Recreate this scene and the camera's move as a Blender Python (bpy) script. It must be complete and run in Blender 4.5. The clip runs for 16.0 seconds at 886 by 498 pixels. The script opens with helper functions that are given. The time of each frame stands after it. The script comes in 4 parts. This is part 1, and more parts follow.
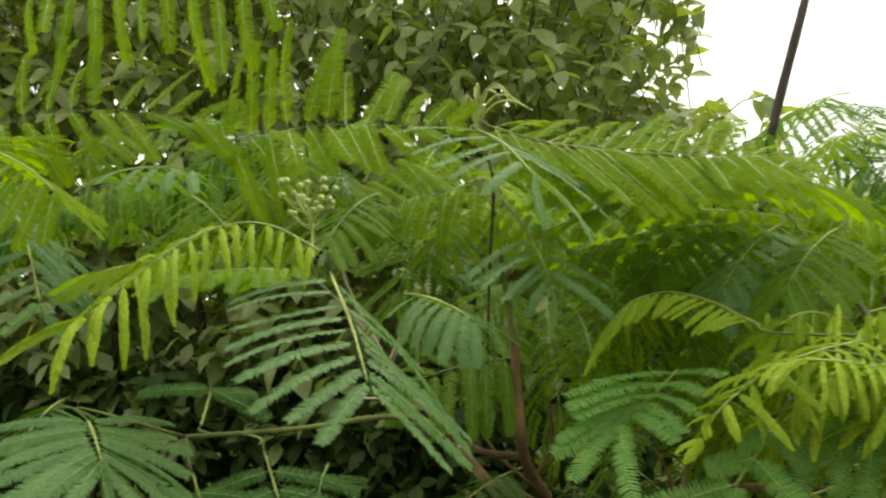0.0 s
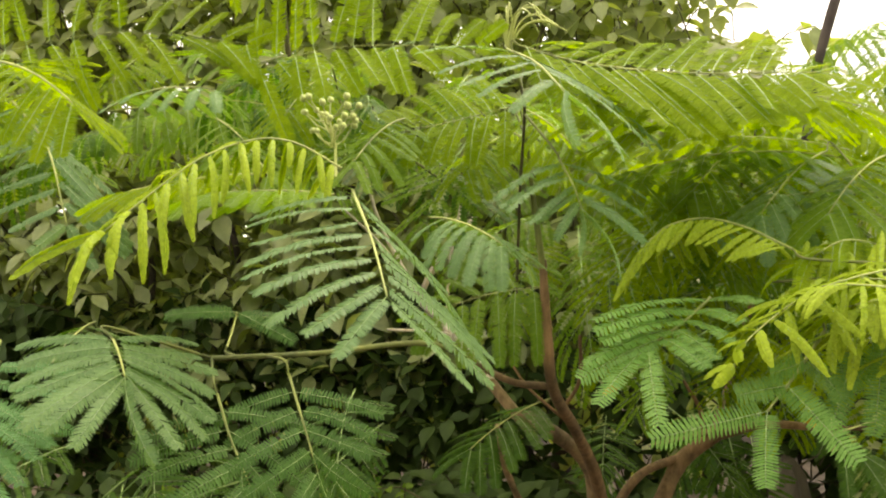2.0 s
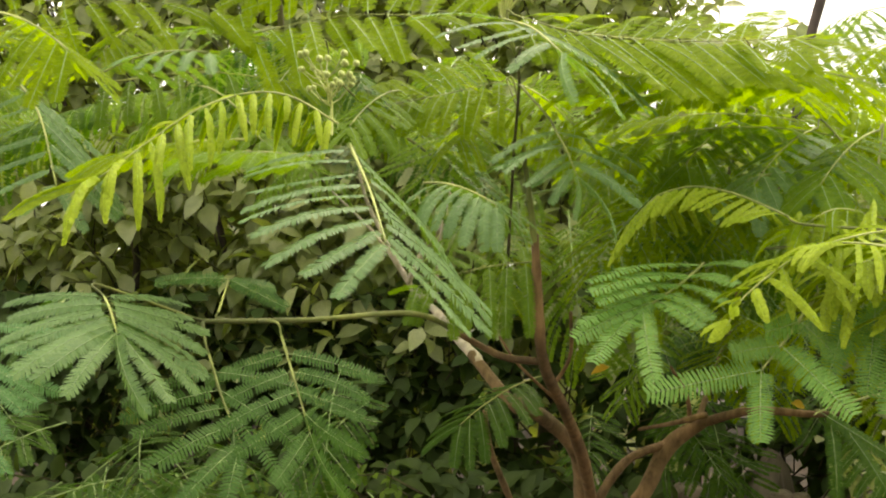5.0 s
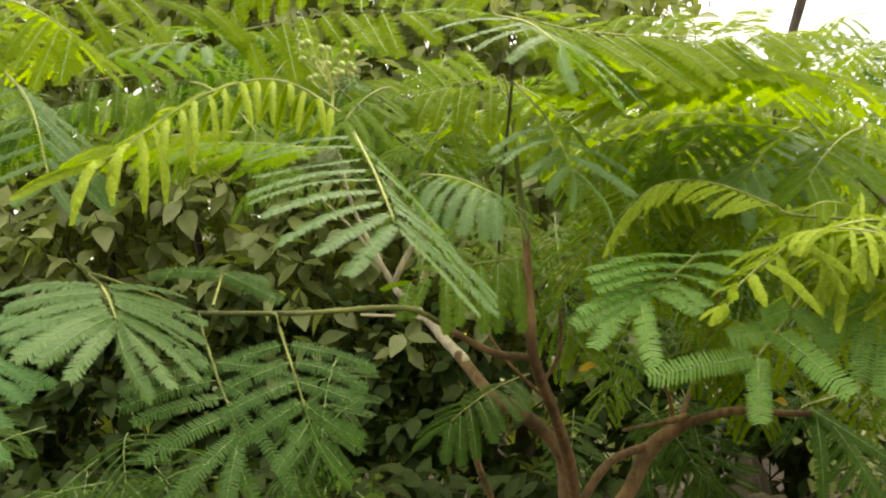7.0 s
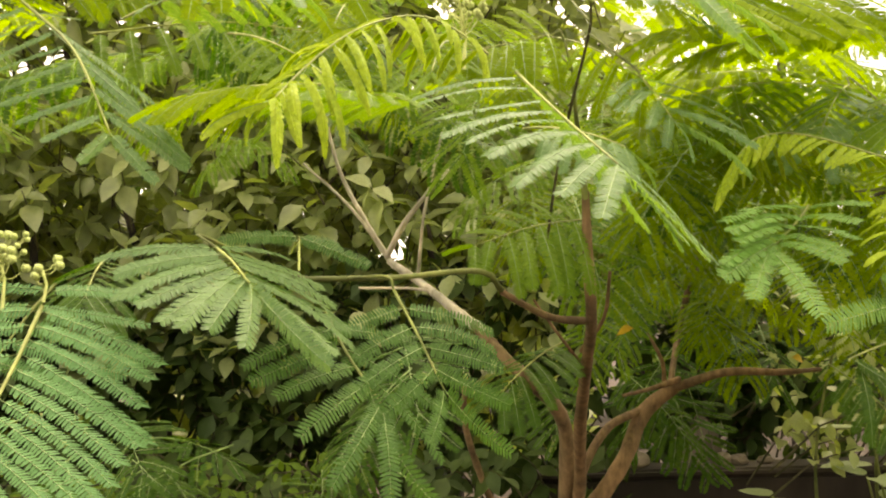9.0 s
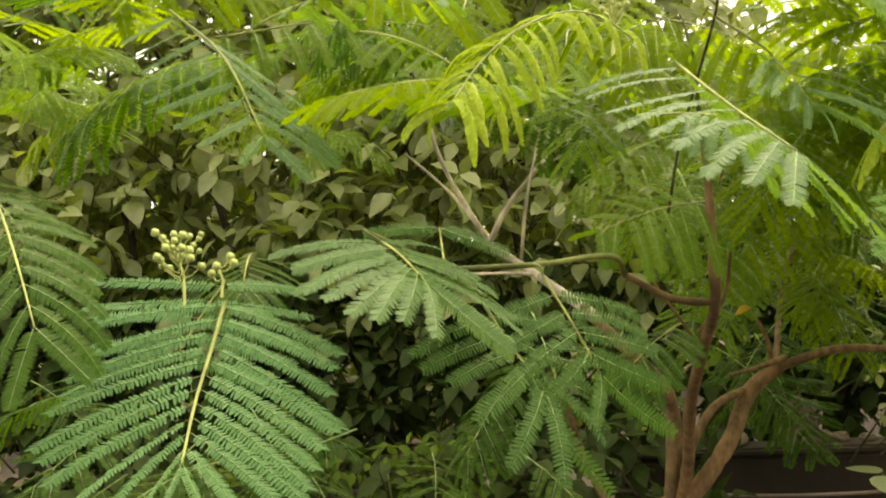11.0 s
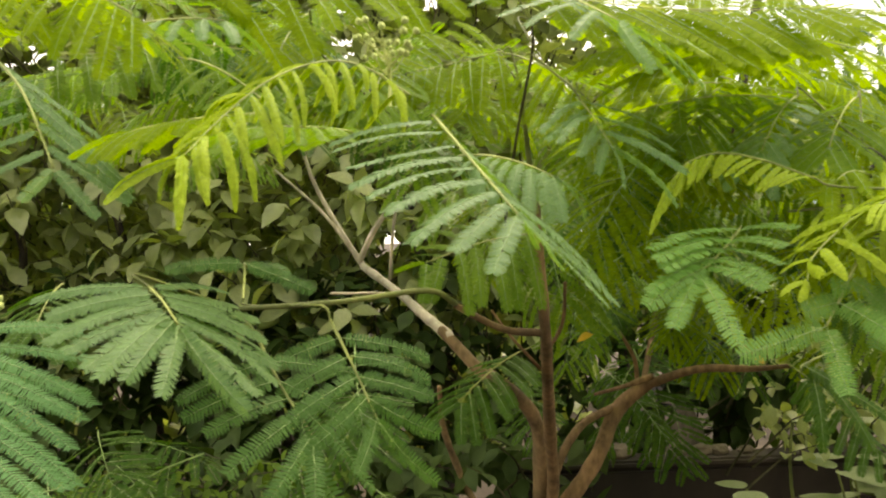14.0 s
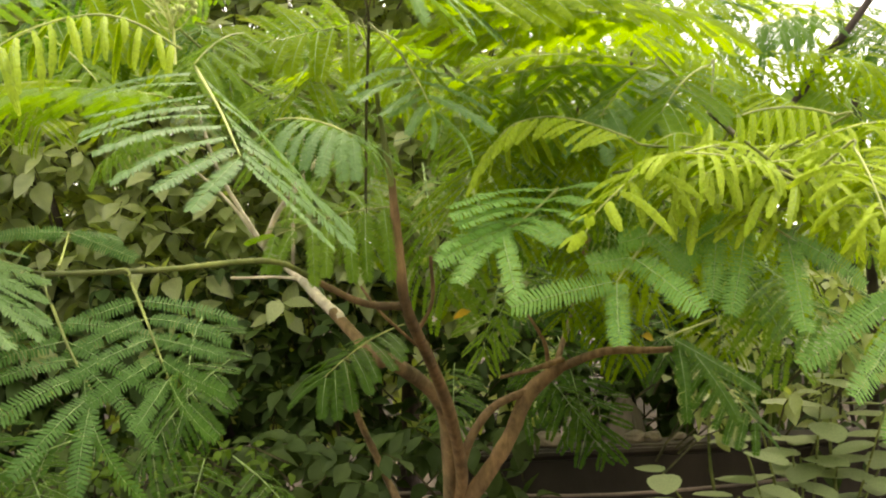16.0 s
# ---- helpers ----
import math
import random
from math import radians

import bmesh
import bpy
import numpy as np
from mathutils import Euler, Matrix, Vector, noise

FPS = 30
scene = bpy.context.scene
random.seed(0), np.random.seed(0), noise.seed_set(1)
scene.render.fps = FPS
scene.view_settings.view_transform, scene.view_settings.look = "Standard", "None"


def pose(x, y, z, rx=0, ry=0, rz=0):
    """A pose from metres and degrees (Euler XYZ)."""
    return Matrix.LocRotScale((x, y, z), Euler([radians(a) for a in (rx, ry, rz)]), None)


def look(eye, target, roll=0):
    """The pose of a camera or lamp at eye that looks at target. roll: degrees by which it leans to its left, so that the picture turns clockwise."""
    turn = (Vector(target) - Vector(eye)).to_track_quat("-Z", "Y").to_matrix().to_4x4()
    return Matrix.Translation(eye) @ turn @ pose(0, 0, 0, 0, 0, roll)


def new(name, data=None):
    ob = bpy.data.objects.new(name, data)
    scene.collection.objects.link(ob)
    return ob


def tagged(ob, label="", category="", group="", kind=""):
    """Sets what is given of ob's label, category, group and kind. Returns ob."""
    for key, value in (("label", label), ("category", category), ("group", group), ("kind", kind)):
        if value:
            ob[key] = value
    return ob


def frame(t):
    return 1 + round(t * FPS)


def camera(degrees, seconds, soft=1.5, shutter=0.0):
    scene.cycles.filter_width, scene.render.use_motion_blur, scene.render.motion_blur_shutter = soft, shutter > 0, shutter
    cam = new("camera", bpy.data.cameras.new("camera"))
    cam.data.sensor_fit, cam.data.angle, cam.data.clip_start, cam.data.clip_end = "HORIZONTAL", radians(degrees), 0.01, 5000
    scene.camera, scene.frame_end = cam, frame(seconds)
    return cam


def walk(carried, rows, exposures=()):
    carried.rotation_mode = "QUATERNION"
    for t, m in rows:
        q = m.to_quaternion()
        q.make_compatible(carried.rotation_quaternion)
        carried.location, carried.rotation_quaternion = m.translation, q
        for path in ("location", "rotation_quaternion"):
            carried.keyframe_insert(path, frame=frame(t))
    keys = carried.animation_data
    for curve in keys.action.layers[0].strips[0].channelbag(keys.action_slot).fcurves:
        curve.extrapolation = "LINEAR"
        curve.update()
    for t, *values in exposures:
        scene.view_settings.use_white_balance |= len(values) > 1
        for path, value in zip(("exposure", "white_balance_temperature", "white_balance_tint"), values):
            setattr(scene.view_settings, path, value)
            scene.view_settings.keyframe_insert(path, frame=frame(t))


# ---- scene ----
cam = camera(54.3, 16.0, soft=2.05, shutter=0.45)
PATH = [
    (0, (0.066, 0.0057, 1.6478), (-0.008, 1.9983, 1.8029), -1.34),
    (0.5, (0.0431, 0.0164, 1.6533), (-0.1088, 2.0049, 1.8047), -1.54),
    (1, (0.0791, 0.026, 1.6306), (-0.0858, 2.0173, 1.717), -0.88),
    (1.5, (0.0769, 0.0245, 1.6267), (-0.0865, 2.0173, 1.6739), -0.74),
    (2, (0.0761, 0.0319, 1.6249), (-0.0847, 2.0253, 1.649), -0.71),
    (2.5, (0.0913, 0.0401, 1.6312), (-0.0702, 2.0332, 1.6675), -0.71),
    (3, (0.0797, 0.0333, 1.6346), (-0.0697, 2.0273, 1.6777), -0.61),
    (3.5, (0.0847, 0.0311, 1.6305), (-0.0699, 2.0248, 1.6672), -0.54),
    (4, (0.0686, 0.032, 1.6164), (-0.0856, 2.0258, 1.6455), -0.24),
    (4.2, (0.0667, 0.0346, 1.6099), (-0.0827, 2.0289, 1.6217), -0.17),
    (6.3, (0.0577, 0.0326, 1.5386), (-0.0295, 2.0289, 1.6228), -0.54),
    (6.5, (0.0637, 0.0252, 1.5427), (-0.0202, 2.0217, 1.6253), -0.58),
    (7, (0.0325, 0.0271, 1.5489), (-0.0255, 2.0251, 1.6163), -0.16),
    (7.5, (-0.055, 0.0455, 1.5676), (-0.0805, 2.0449, 1.6114), -0.29),
    (8, (-0.1367, 0.0741, 1.5531), (-0.0583, 2.0722, 1.5946), -1.48),
    (8.5, (-0.2028, 0.0863, 1.5302), (-0.0104, 2.0769, 1.5534), -2.15),
    (9, (-0.2366, 0.0943, 1.5252), (-0.017, 2.0821, 1.548), -1.48),
    (9.5, (-0.2479, 0.0713, 1.5302), (-0.0283, 2.0592, 1.5369), -1.58),
    (10, (-0.3276, 0.0714, 1.523), (-0.1793, 2.0658, 1.5076), -2.40),
    (10.2, (-0.3424, 0.0748, 1.5238), (-0.2258, 2.0713, 1.5132), -2.72),
    (12.3, (-0.281, 0.067, 1.5632), (-0.2135, 2.0656, 1.5333), -3.17),
    (12.5, (-0.2654, 0.0668, 1.5654), (-0.1848, 2.0649, 1.5318), -3.12),
    (13, (-0.2257, 0.0815, 1.5735), (-0.0556, 2.0739, 1.5343), -3.03),
    (13.5, (-0.1916, 0.0597, 1.5748), (0.0098, 2.0493, 1.5462), -2.45),
    (14, (-0.1581, 0.0636, 1.5781), (0.0462, 2.053, 1.5533), -2.36),
    (14.5, (-0.071, 0.0409, 1.5872), (0.1182, 2.0316, 1.5507), -2.84),
    (15, (0.0091, 0.0173, 1.5613), (0.2075, 2.0074, 1.5482), -2.25),
    (15.5, (0.0529, 0.0363, 1.5439), (0.2614, 2.0253, 1.5335), -2.22),
    (16, (0.0548, 0.0455, 1.5186), (0.2661, 2.0342, 1.5052), -3.00),
]
walk(cam, [(t, look(eye, target, roll)) for t, eye, target, roll in PATH],
     exposures=[(0, 0.28, 7300, -3), (0.5, 0.62, 7300, 0), (0.9, 0.89, 7750, 8), (1.4, 1.0, 7900, 14), (4, 0.95, 7850, 13), (7, 0.87, 7700, 12), (9, 1.24, 8600, 18), (10, 1.25, 8700, 16), (12.3, 0.58, 7900, 12), (13, 0.82, 8000, 12), (14.5, 0.97, 7900, 11), (16, 1.2, 7800, 11)])

# ---- light: bright overcast sky ----
SUN_UP, SUN_TURN = radians(62), radians(20)
world = bpy.data.worlds.new("overcast_sky")
scene.world = world
world.use_nodes = True
wn = world.node_tree
sky = wn.nodes.new("ShaderNodeTexSky")
sky.sky_type, sky.sun_disc, sky.sun_elevation, sky.sun_rotation = "NISHITA", False, SUN_UP, SUN_TURN
sky.air_density, sky.dust_density, sky.ozone_density = 1.0, 8.0, 0.5
cloud = wn.nodes.new("ShaderNodeMixRGB")
cloud.inputs["Fac"].default_value = 0.75
cloud.inputs["Color2"].default_value = (10.5, 10.6, 10.4, 1)
wn.links.new(sky.outputs["Color"], cloud.inputs["Color1"])
back = wn.nodes["Background"]
back.inputs["Strength"].default_value = 0.15
wn.links.new(cloud.outputs["Color"], back.inputs["Color"])
sun = new("sun", bpy.data.lights.new("sun", "SUN"))
sun.data.energy, sun.data.angle, sun.data.color = 1.5, radians(25), (1.0, 0.96, 0.88)
sun.matrix_world = look((0, 0, 0), (-math.sin(SUN_TURN) * math.cos(SUN_UP), -math.cos(SUN_TURN) * math.cos(SUN_UP), -math.sin(SUN_UP)))

rng = random.Random(7)


# ---- materials ----
def shader(name):
    mat = bpy.data.materials.new(name)
    mat.use_nodes = True
    nt = mat.node_tree
    return mat, nt, nt.nodes["Principled BSDF"]


def ramp(nt, source, stops):
    r = nt.nodes.new("ShaderNodeValToRGB")
    while len(r.color_ramp.elements) < len(stops):
        r.color_ramp.elements.new(0.5)
    for e, (p, c) in zip(r.color_ramp.elements, stops):
        e.position, e.color = p, (*c, 1)
    nt.links.new(source, r.inputs["Fac"])
    return r.outputs["Color"]


def noise_tex(nt, scale, detail=4.0, coords="Object"):
    tc = nt.nodes.new("ShaderNodeTexCoord")
    n = nt.nodes.new("ShaderNodeTexNoise")
    n.inputs["Scale"].default_value, n.inputs["Detail"].default_value = scale, detail
    nt.links.new(tc.outputs[coords], n.inputs["Vector"])
    return n.outputs["Fac"]


def mix(nt, fac, a, b, mode="MIX"):
    m = nt.nodes.new("ShaderNodeMixRGB")
    m.blend_type = mode
    for key, v in (("Fac", fac), ("Color1", a), ("Color2", b)):
        if isinstance(v, (int, float)):
            m.inputs[key].default_value = v
        elif isinstance(v, tuple):
            m.inputs[key].default_value = (*v, 1)
        else:
            nt.links.new(v, m.inputs[key])
    return m.outputs["Color"]


def leaf_material(name, dark, light, through_tint, gloss=0.45, share=0.4, spots=60.0, sheen=0.2):
    """Leaf blade: coloured from dark to light by piece and by patch, letting part of the light through."""
    mat, nt, bsdf = shader(name)
    info = nt.nodes.new("ShaderNodeObjectInfo")
    geo = nt.nodes.new("ShaderNodeNewGeometry")
    a = mix(nt, info.outputs["Random"], dark, light)
    b = mix(nt, geo.outputs["Random Per Island"], dark, light)
    c = mix(nt, 0.5, a, b)
    patch = ramp(nt, noise_tex(nt, spots), [(0.3, (0.75, 0.78, 0.7)), (0.7, (1.15, 1.12, 1.1))])
    c = mix(nt, 1.0, c, patch, "MULTIPLY")
    nt.links.new(c, bsdf.inputs["Base Color"])
    bsdf.inputs["Roughness"].default_value = gloss
    bsdf.inputs["Specular IOR Level"].default_value = sheen
    tr = nt.nodes.new("ShaderNodeBsdfTranslucent")
    nt.links.new(mix(nt, 1.0, c, through_tint, "MULTIPLY"), tr.inputs["Color"])
    ms = nt.nodes.new("ShaderNodeMixShader")
    ms.inputs["Fac"].default_value = share
    nt.links.new(bsdf.outputs["BSDF"], ms.inputs[1])
    nt.links.new(tr.outputs["BSDF"], ms.inputs[2])
    nt.links.new(ms.outputs["Shader"], nt.nodes["Material Output"].inputs["Surface"])
    return mat


def bark_material(name, dark, light, scale, bump=0.5, rough=0.85):
    mat, nt, bsdf = shader(name)
    tc = nt.nodes.new("ShaderNodeTexCoord")
    mp = nt.nodes.new("ShaderNodeMapping")
    mp.inputs["Scale"].default_value = (1, 1, 0.35)
    n = nt.nodes.new("ShaderNodeTexNoise")
    n.inputs["Scale"].default_value, n.inputs["Detail"].default_value, n.inputs["Roughness"].default_value = scale, 6, 0.65
    nt.links.new(tc.outputs["Object"], mp.inputs["Vector"])
    nt.links.new(mp.outputs["Vector"], n.inputs["Vector"])
    c = ramp(nt, n.outputs["Fac"], [(0.3, dark), (0.7, light)])
    patch = ramp(nt, noise_tex(nt, scale * 0.15), [(0.35, (0.55, 0.57, 0.55)), (0.65, (1.4, 1.35, 1.3))])
    nt.links.new(mix(nt, 1.0, c, patch, "MULTIPLY"), bsdf.inputs["Base Color"])
    bsdf.inputs["Roughness"].default_value = rough
    b = nt.nodes.new("ShaderNodeBump")
    b.inputs["Strength"].default_value, b.inputs["Distance"].default_value = bump, 0.004
    nt.links.new(n.outputs["Fac"], b.inputs["Height"])
    nt.links.new(b.outputs["Normal"], bsdf.inputs["Normal"])
    return mat


MATURE = leaf_material("mature_leaf", (0.1, 0.2, 0.018), (0.18, 0.295, 0.036), (1.6, 1.6, 0.35), 0.65, 0.48, 60.0, 0.12)
BLUE = leaf_material("blue_green_leaf", (0.09, 0.19, 0.062), (0.145, 0.262, 0.1), (2.0, 1.9, 0.3), 0.55, 0.4, 60.0, 0.36)
LIGHT = leaf_material("light_green_leaf", (0.06, 0.145, 0.034), (0.105, 0.215, 0.06), (1.5, 1.65, 0.45), 0.55, 0.35, 60.0, 0.2)
# Lighter copy of the light green: brighter light is put into the colour.
LIT = leaf_material("lit_green_leaf", (0.115, 0.265, 0.05), (0.19, 0.355, 0.09), (1.3, 1.5, 0.45), 0.5, 0.35, 60.0, 0.25)
FRONT = leaf_material("cool_green_leaf", (0.105, 0.248, 0.088), (0.162, 0.335, 0.134), (1.3, 1.5, 0.45), 0.5, 0.3, 60.0, 0.16)
BRIGHT = leaf_material("bright_leaf", (0.155, 0.255, 0.011), (0.25, 0.355, 0.018), (1.5, 1.5, 0.25), 0.65, 0.58, 60.0, 0.06)
YOUNG = leaf_material("young_leaf", (0.265, 0.385, 0.024), (0.41, 0.52, 0.055), (1.3, 1.33, 0.45), 0.55, 0.42, 25.0, 0.15)
# Darker copy of the mature leaf, with crown shade put into its colour.
DEEP = leaf_material("shaded_leaf", (0.035, 0.10, 0.012), (0.08, 0.165, 0.02), (1.7, 1.8, 0.3), 0.55, 0.45)
HEDGE = leaf_material("broad_leaf", (0.185, 0.23, 0.09), (0.49, 0.535, 0.275), (1.5, 1.65, 0.35), 0.4, 0.45, 25.0, 0.5)
# Deep shade under the shrubs is put into this leaf colour.
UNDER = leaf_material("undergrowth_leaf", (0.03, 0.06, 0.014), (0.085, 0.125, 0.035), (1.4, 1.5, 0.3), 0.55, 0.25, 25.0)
FAR = leaf_material("far_leaf", (0.06, 0.13, 0.015), (0.16, 0.25, 0.03), (1.3, 1.4, 0.4), 0.55, 0.35, 8.0)
ROUND = leaf_material("round_leaf", (0.23, 0.29, 0.15), (0.36, 0.41, 0.24), (1.3, 1.4, 0.5), 0.5, 0.2, 30.0)
DRY = leaf_material("dry_leaf", (0.5, 0.36, 0.03), (0.62, 0.46, 0.06), (1.3, 1.0, 0.4), 0.6, 0.3)
STALK = bark_material("leaf_stalk", (0.25, 0.31, 0.08), (0.38, 0.43, 0.14), 120, 0.1, 0.65)
RACHILLA = bark_material("leaflet_stalk", (0.19, 0.32, 0.09), (0.28, 0.4, 0.15), 120, 0.1, 0.65)
TWIG = bark_material("green_twig", (0.10, 0.14, 0.03), (0.2, 0.22, 0.06), 90, 0.2, 0.7)
DARKTWIG = bark_material("dark_twig", (0.045, 0.045, 0.02), (0.11, 0.10, 0.045), 90, 0.3)
BARK = bark_material("brown_bark", (0.108, 0.066, 0.03), (0.29, 0.182, 0.087), 55, 1.0)
PALEBARK = bark_material("pale_bark", (0.5, 0.42, 0.32), (0.78, 0.71, 0.6), 80, 0.5)
MIDBARK = bark_material("tan_bark", (0.12, 0.078, 0.037), (0.32, 0.22, 0.115), 60, 0.9)
GREYBARK = bark_material("grey_bark", (0.03, 0.022, 0.02), (0.085, 0.065, 0.058), 60, 0.6)
BUD = bark_material("flower_bud", (0.36, 0.46, 0.13), (0.52, 0.6, 0.24), 7, 0.0)
SOIL = bark_material("soil", (0.03, 0.022, 0.014), (0.08, 0.06, 0.04), 9, 1.0, 0.95)
# Plaster and coping tones hold the garden wall's shade in their colour.
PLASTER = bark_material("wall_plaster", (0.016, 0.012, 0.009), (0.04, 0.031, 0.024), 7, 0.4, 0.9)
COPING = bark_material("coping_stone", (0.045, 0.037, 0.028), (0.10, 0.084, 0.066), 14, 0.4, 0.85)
RUBBLE = bark_material("pale_rubble", (0.11, 0.09, 0.065), (0.24, 0.2, 0.15), 14, 0.5, 0.9)
CABLE = bark_material("cable_sheath", (0.2, 0.15, 0.13), (0.3, 0.23, 0.2), 30, 0.1, 0.6)


# ---- mesh helpers ----
def mesh_of(name, verts, faces, mats, slots=None, smooth=False):
    me = bpy.data.meshes.new(name)
    me.from_pydata([tuple(v) for v in verts], [], faces)
    for m in mats:
        me.materials.append(m)
    if slots is not None:
        me.polygons.foreach_set("material_index", slots)
    if smooth:
        me.polygons.foreach_set("use_smooth", [True] * len(faces))
    me.update()
    return me


def tube(verts, faces, slots, line, radii, sides=6, slot=0):
    """Append a closed tube round a line of points."""
    line = [Vector(p) for p in line]
    first = len(verts)
    side = None
    for k, p in enumerate(line):
        t = (line[min(k + 1, len(line) - 1)] - line[max(k - 1, 0)]).normalized()
        if side is None:
            side = t.orthogonal().normalized()
        side = (side - t * side.dot(t)).normalized()
        up = t.cross(side)
        for j in range(sides):
            a = 2 * math.pi * j / sides
            verts.append(p + radii[k] * (math.cos(a) * side + math.sin(a) * up))
    for k in range(len(line) - 1):
        for j in range(sides):
            a, b = first + k * sides + j, first + k * sides + (j + 1) % sides
            faces.append((a, b, b + sides, a + sides))
            slots.append(slot)
    for start in (first, first + (len(line) - 1) * sides):
        faces.append(tuple(range(start, start + sides)))
        slots.append(slot)


def smooth_line(points, steps):
    """A Catmull-Rom line through the points."""
    pts = [Vector(p) for p in points]
    pts = [2 * pts[0] - pts[1]] + pts + [2 * pts[-1] - pts[-2]]
    out = []
    for k in range(1, len(pts) - 2):
        a, b, c, d = pts[k - 1:k + 3]
        for j in range(steps):
            u = j / steps
            out.append(0.5 * (2 * b + (c - a) * u + (2 * a - 5 * b + 4 * c - d) * u * u + (3 * b - a - 3 * c + d) * u ** 3))
    return out + [pts[-2]]


def part(name, mesh, parent, label="", m=None):
    ob = new(name, mesh)
    ob.parent = parent
    if m is not None:
        ob.matrix_basis = m
    if label:
        tagged(ob, label)
    return ob


def thing(name, label, category, place=(0, 0, 0), group="", kind=""):
    ob = new(name)
    ob.location = place
    return tagged(ob, label, category, group, kind)


def limb_mesh(name, points, r0, r1, mat, sides=8, steps=6, rough=0.12):
    line = smooth_line(points, steps)
    n = len(line) - 1
    radii = [(r0 + (r1 - r0) * k / n) * (1 + rough * noise.noise(p * 14) + rough * 1.2 * noise.noise(p * 45)) for k, p in enumerate(line)]
    verts, faces, slots = [], [], []
    for end, step in ((0, 1), (-1, -1)):
        way = (line[end] - line[end + step]).normalized()
        cap = [line[end] + way * radii[end] * 0.5, line[end] + way * radii[end] * 0.8]
        small = [radii[end] * 0.8, radii[end] * 0.3]
        line, radii = (cap[::-1] + line, small[::-1] + radii) if end == 0 else (line + cap, radii + small)
    tube(verts, faces, slots, line, radii, sides)
    return mesh_of(name, verts, faces, [mat], slots, True)


# ---- feathery leaves ----
def pinna_geo(pairs, width, bend, sweep, style, seed, corners=6):
    """Unit-long leaf branch along +x: a thin stalk with two rows of leaflets, bending down by `bend` and towards +y by `sweep` radians."""
    r = random.Random(seed)
    verts, faces, slots = [], [], []
    spine, place = [], Vector((0, 0, 0))
    steps = 60
    for k in range(steps + 1):
        spine.append(place.copy())
        th, ph = -bend * (k / steps) ** 1.3, sweep * (k / steps) ** 1.2
        place += Vector((math.cos(th) * math.cos(ph), math.cos(th) * math.sin(ph), math.sin(th))) / steps
    gap = 0.94 / pairs
    for k in range(pairs):
        s = 0.06 + 0.94 * (k + 0.5) / pairs
        i = min(int(s * steps), steps - 1)
        at = spine[i].lerp(spine[i + 1], s * steps - i)
        tan = (spine[i + 1] - spine[i]).normalized()
        nor = (Vector((0, 0, 1)) - tan * tan.z).normalized()
        across = nor.cross(tan)
        if style == "young":
            length, fwd, half, fold = width * min(1.0, 0.55 + 2.2 * s) * (1.05 if s < 0.72 else 1.05 - 3.0 * (s - 0.72)), 0.95, gap * 0.8, 0.3
        elif style == "comb":
            length = width * min(1.0, 0.6 + 2.5 * s) * (1.0 if s < 0.82 else math.sqrt(1 - 0.75 * ((s - 0.82) / 0.18) ** 2))
            fwd, half, fold = 0.1 + 0.3 * s * s, gap * 0.37, 0.1
        elif corners == 4:
            length = width * min(1.0, 0.62 + 1.6 * s) * (1.0 if s < 0.8 else 1 - 1.9 * (s - 0.8))
            fwd, half, fold = 0.25 + 0.35 * s * s, gap * 0.56, 0.06
        else:
            length = width * min(1.0, 0.6 + 2.2 * s) * (1.0 if s < 0.8 else math.sqrt(1 - 0.8 * ((s - 0.8) / 0.2) ** 2))
            fwd, half, fold = 0.22 + 0.35 * s * s, gap * 0.465, 0.12
        for sgn in (-1, 1):
            f = fwd + r.uniform(-0.05, 0.05)
            d = (across * sgn * math.cos(f) + tan * math.sin(f) - nor * (fold + r.uniform(-0.06, 0.06))).normalized()
            w = (tan - d * tan.dot(d)).normalized() * half
            ln = length * r.uniform(0.94, 1.05)
            if r.random() < 0.015:
                continue
            twist = nor * r.uniform(-0.25, 0.25) * half
            o = at
            first = len(verts)
            if corners == 6:
                ring = [o - w * 0.7, o + d * ln * 0.3 - w * 1.12 - twist, o + d * ln * 0.8 - w * 0.66 - twist, o + d * ln,
                        o + d * ln * 0.78 + w * 0.74 + twist, o + d * ln * 0.25 + w * 1.12 + twist, o + w * 0.7]
            else:
                ring = [o - w * 0.6, o + d * ln * 0.7 - w - twist, o + d * ln, o + d * ln * 0.6 + w + twist]
            verts.extend(ring)
            faces.append(tuple(range(first, first + len(ring))))
            slots.append(0)
    tube(verts, faces, slots, spine[::10], [0.005, 0.005, 0.0045, 0.004, 0.0035, 0.003, 0.002], 3, 1)
    return verts, faces, slots


PINNAE = {}
BENDS, SWEEPS = (0.12, 0.45, 0.9, 1.4, 2.1), (0.0, 0.45, 0.9)
UNIT_WIDTH = 0.13


def pinna(mat, bend, sweep, fine=True):
    """The shared mesh of a leaf branch, of unit length."""
    b = min(BENDS, key=lambda v: abs(v - bend))
    w = min(SWEEPS, key=lambda v: abs(v - sweep))
    which = rng.randrange(2)
    key = (mat.name, b, w, fine, which)
    if key not in PINNAE:
        young = mat is YOUNG
        pairs = 15 if not fine else 26 if young else 36 if mat is FRONT else 27 if mat in (LIGHT, LIT) else 40
        geo = pinna_geo(pairs, UNIT_WIDTH * (0.75 if young else 1.0), b, w,
                        "young" if young else "comb" if mat in (LIGHT, LIT, FRONT) and fine else "mature", len(PINNAE), 6 if fine else 4)
        PINNAE[key] = (mesh_of("pinna", geo[0], geo[1], [mat, RACHILLA], geo[2]), geo)
    return PINNAE[key]


def quad_bezier(a, b, c, u):
    return a * (1 - u) ** 2 + b * 2 * u * (1 - u) + c * u * u


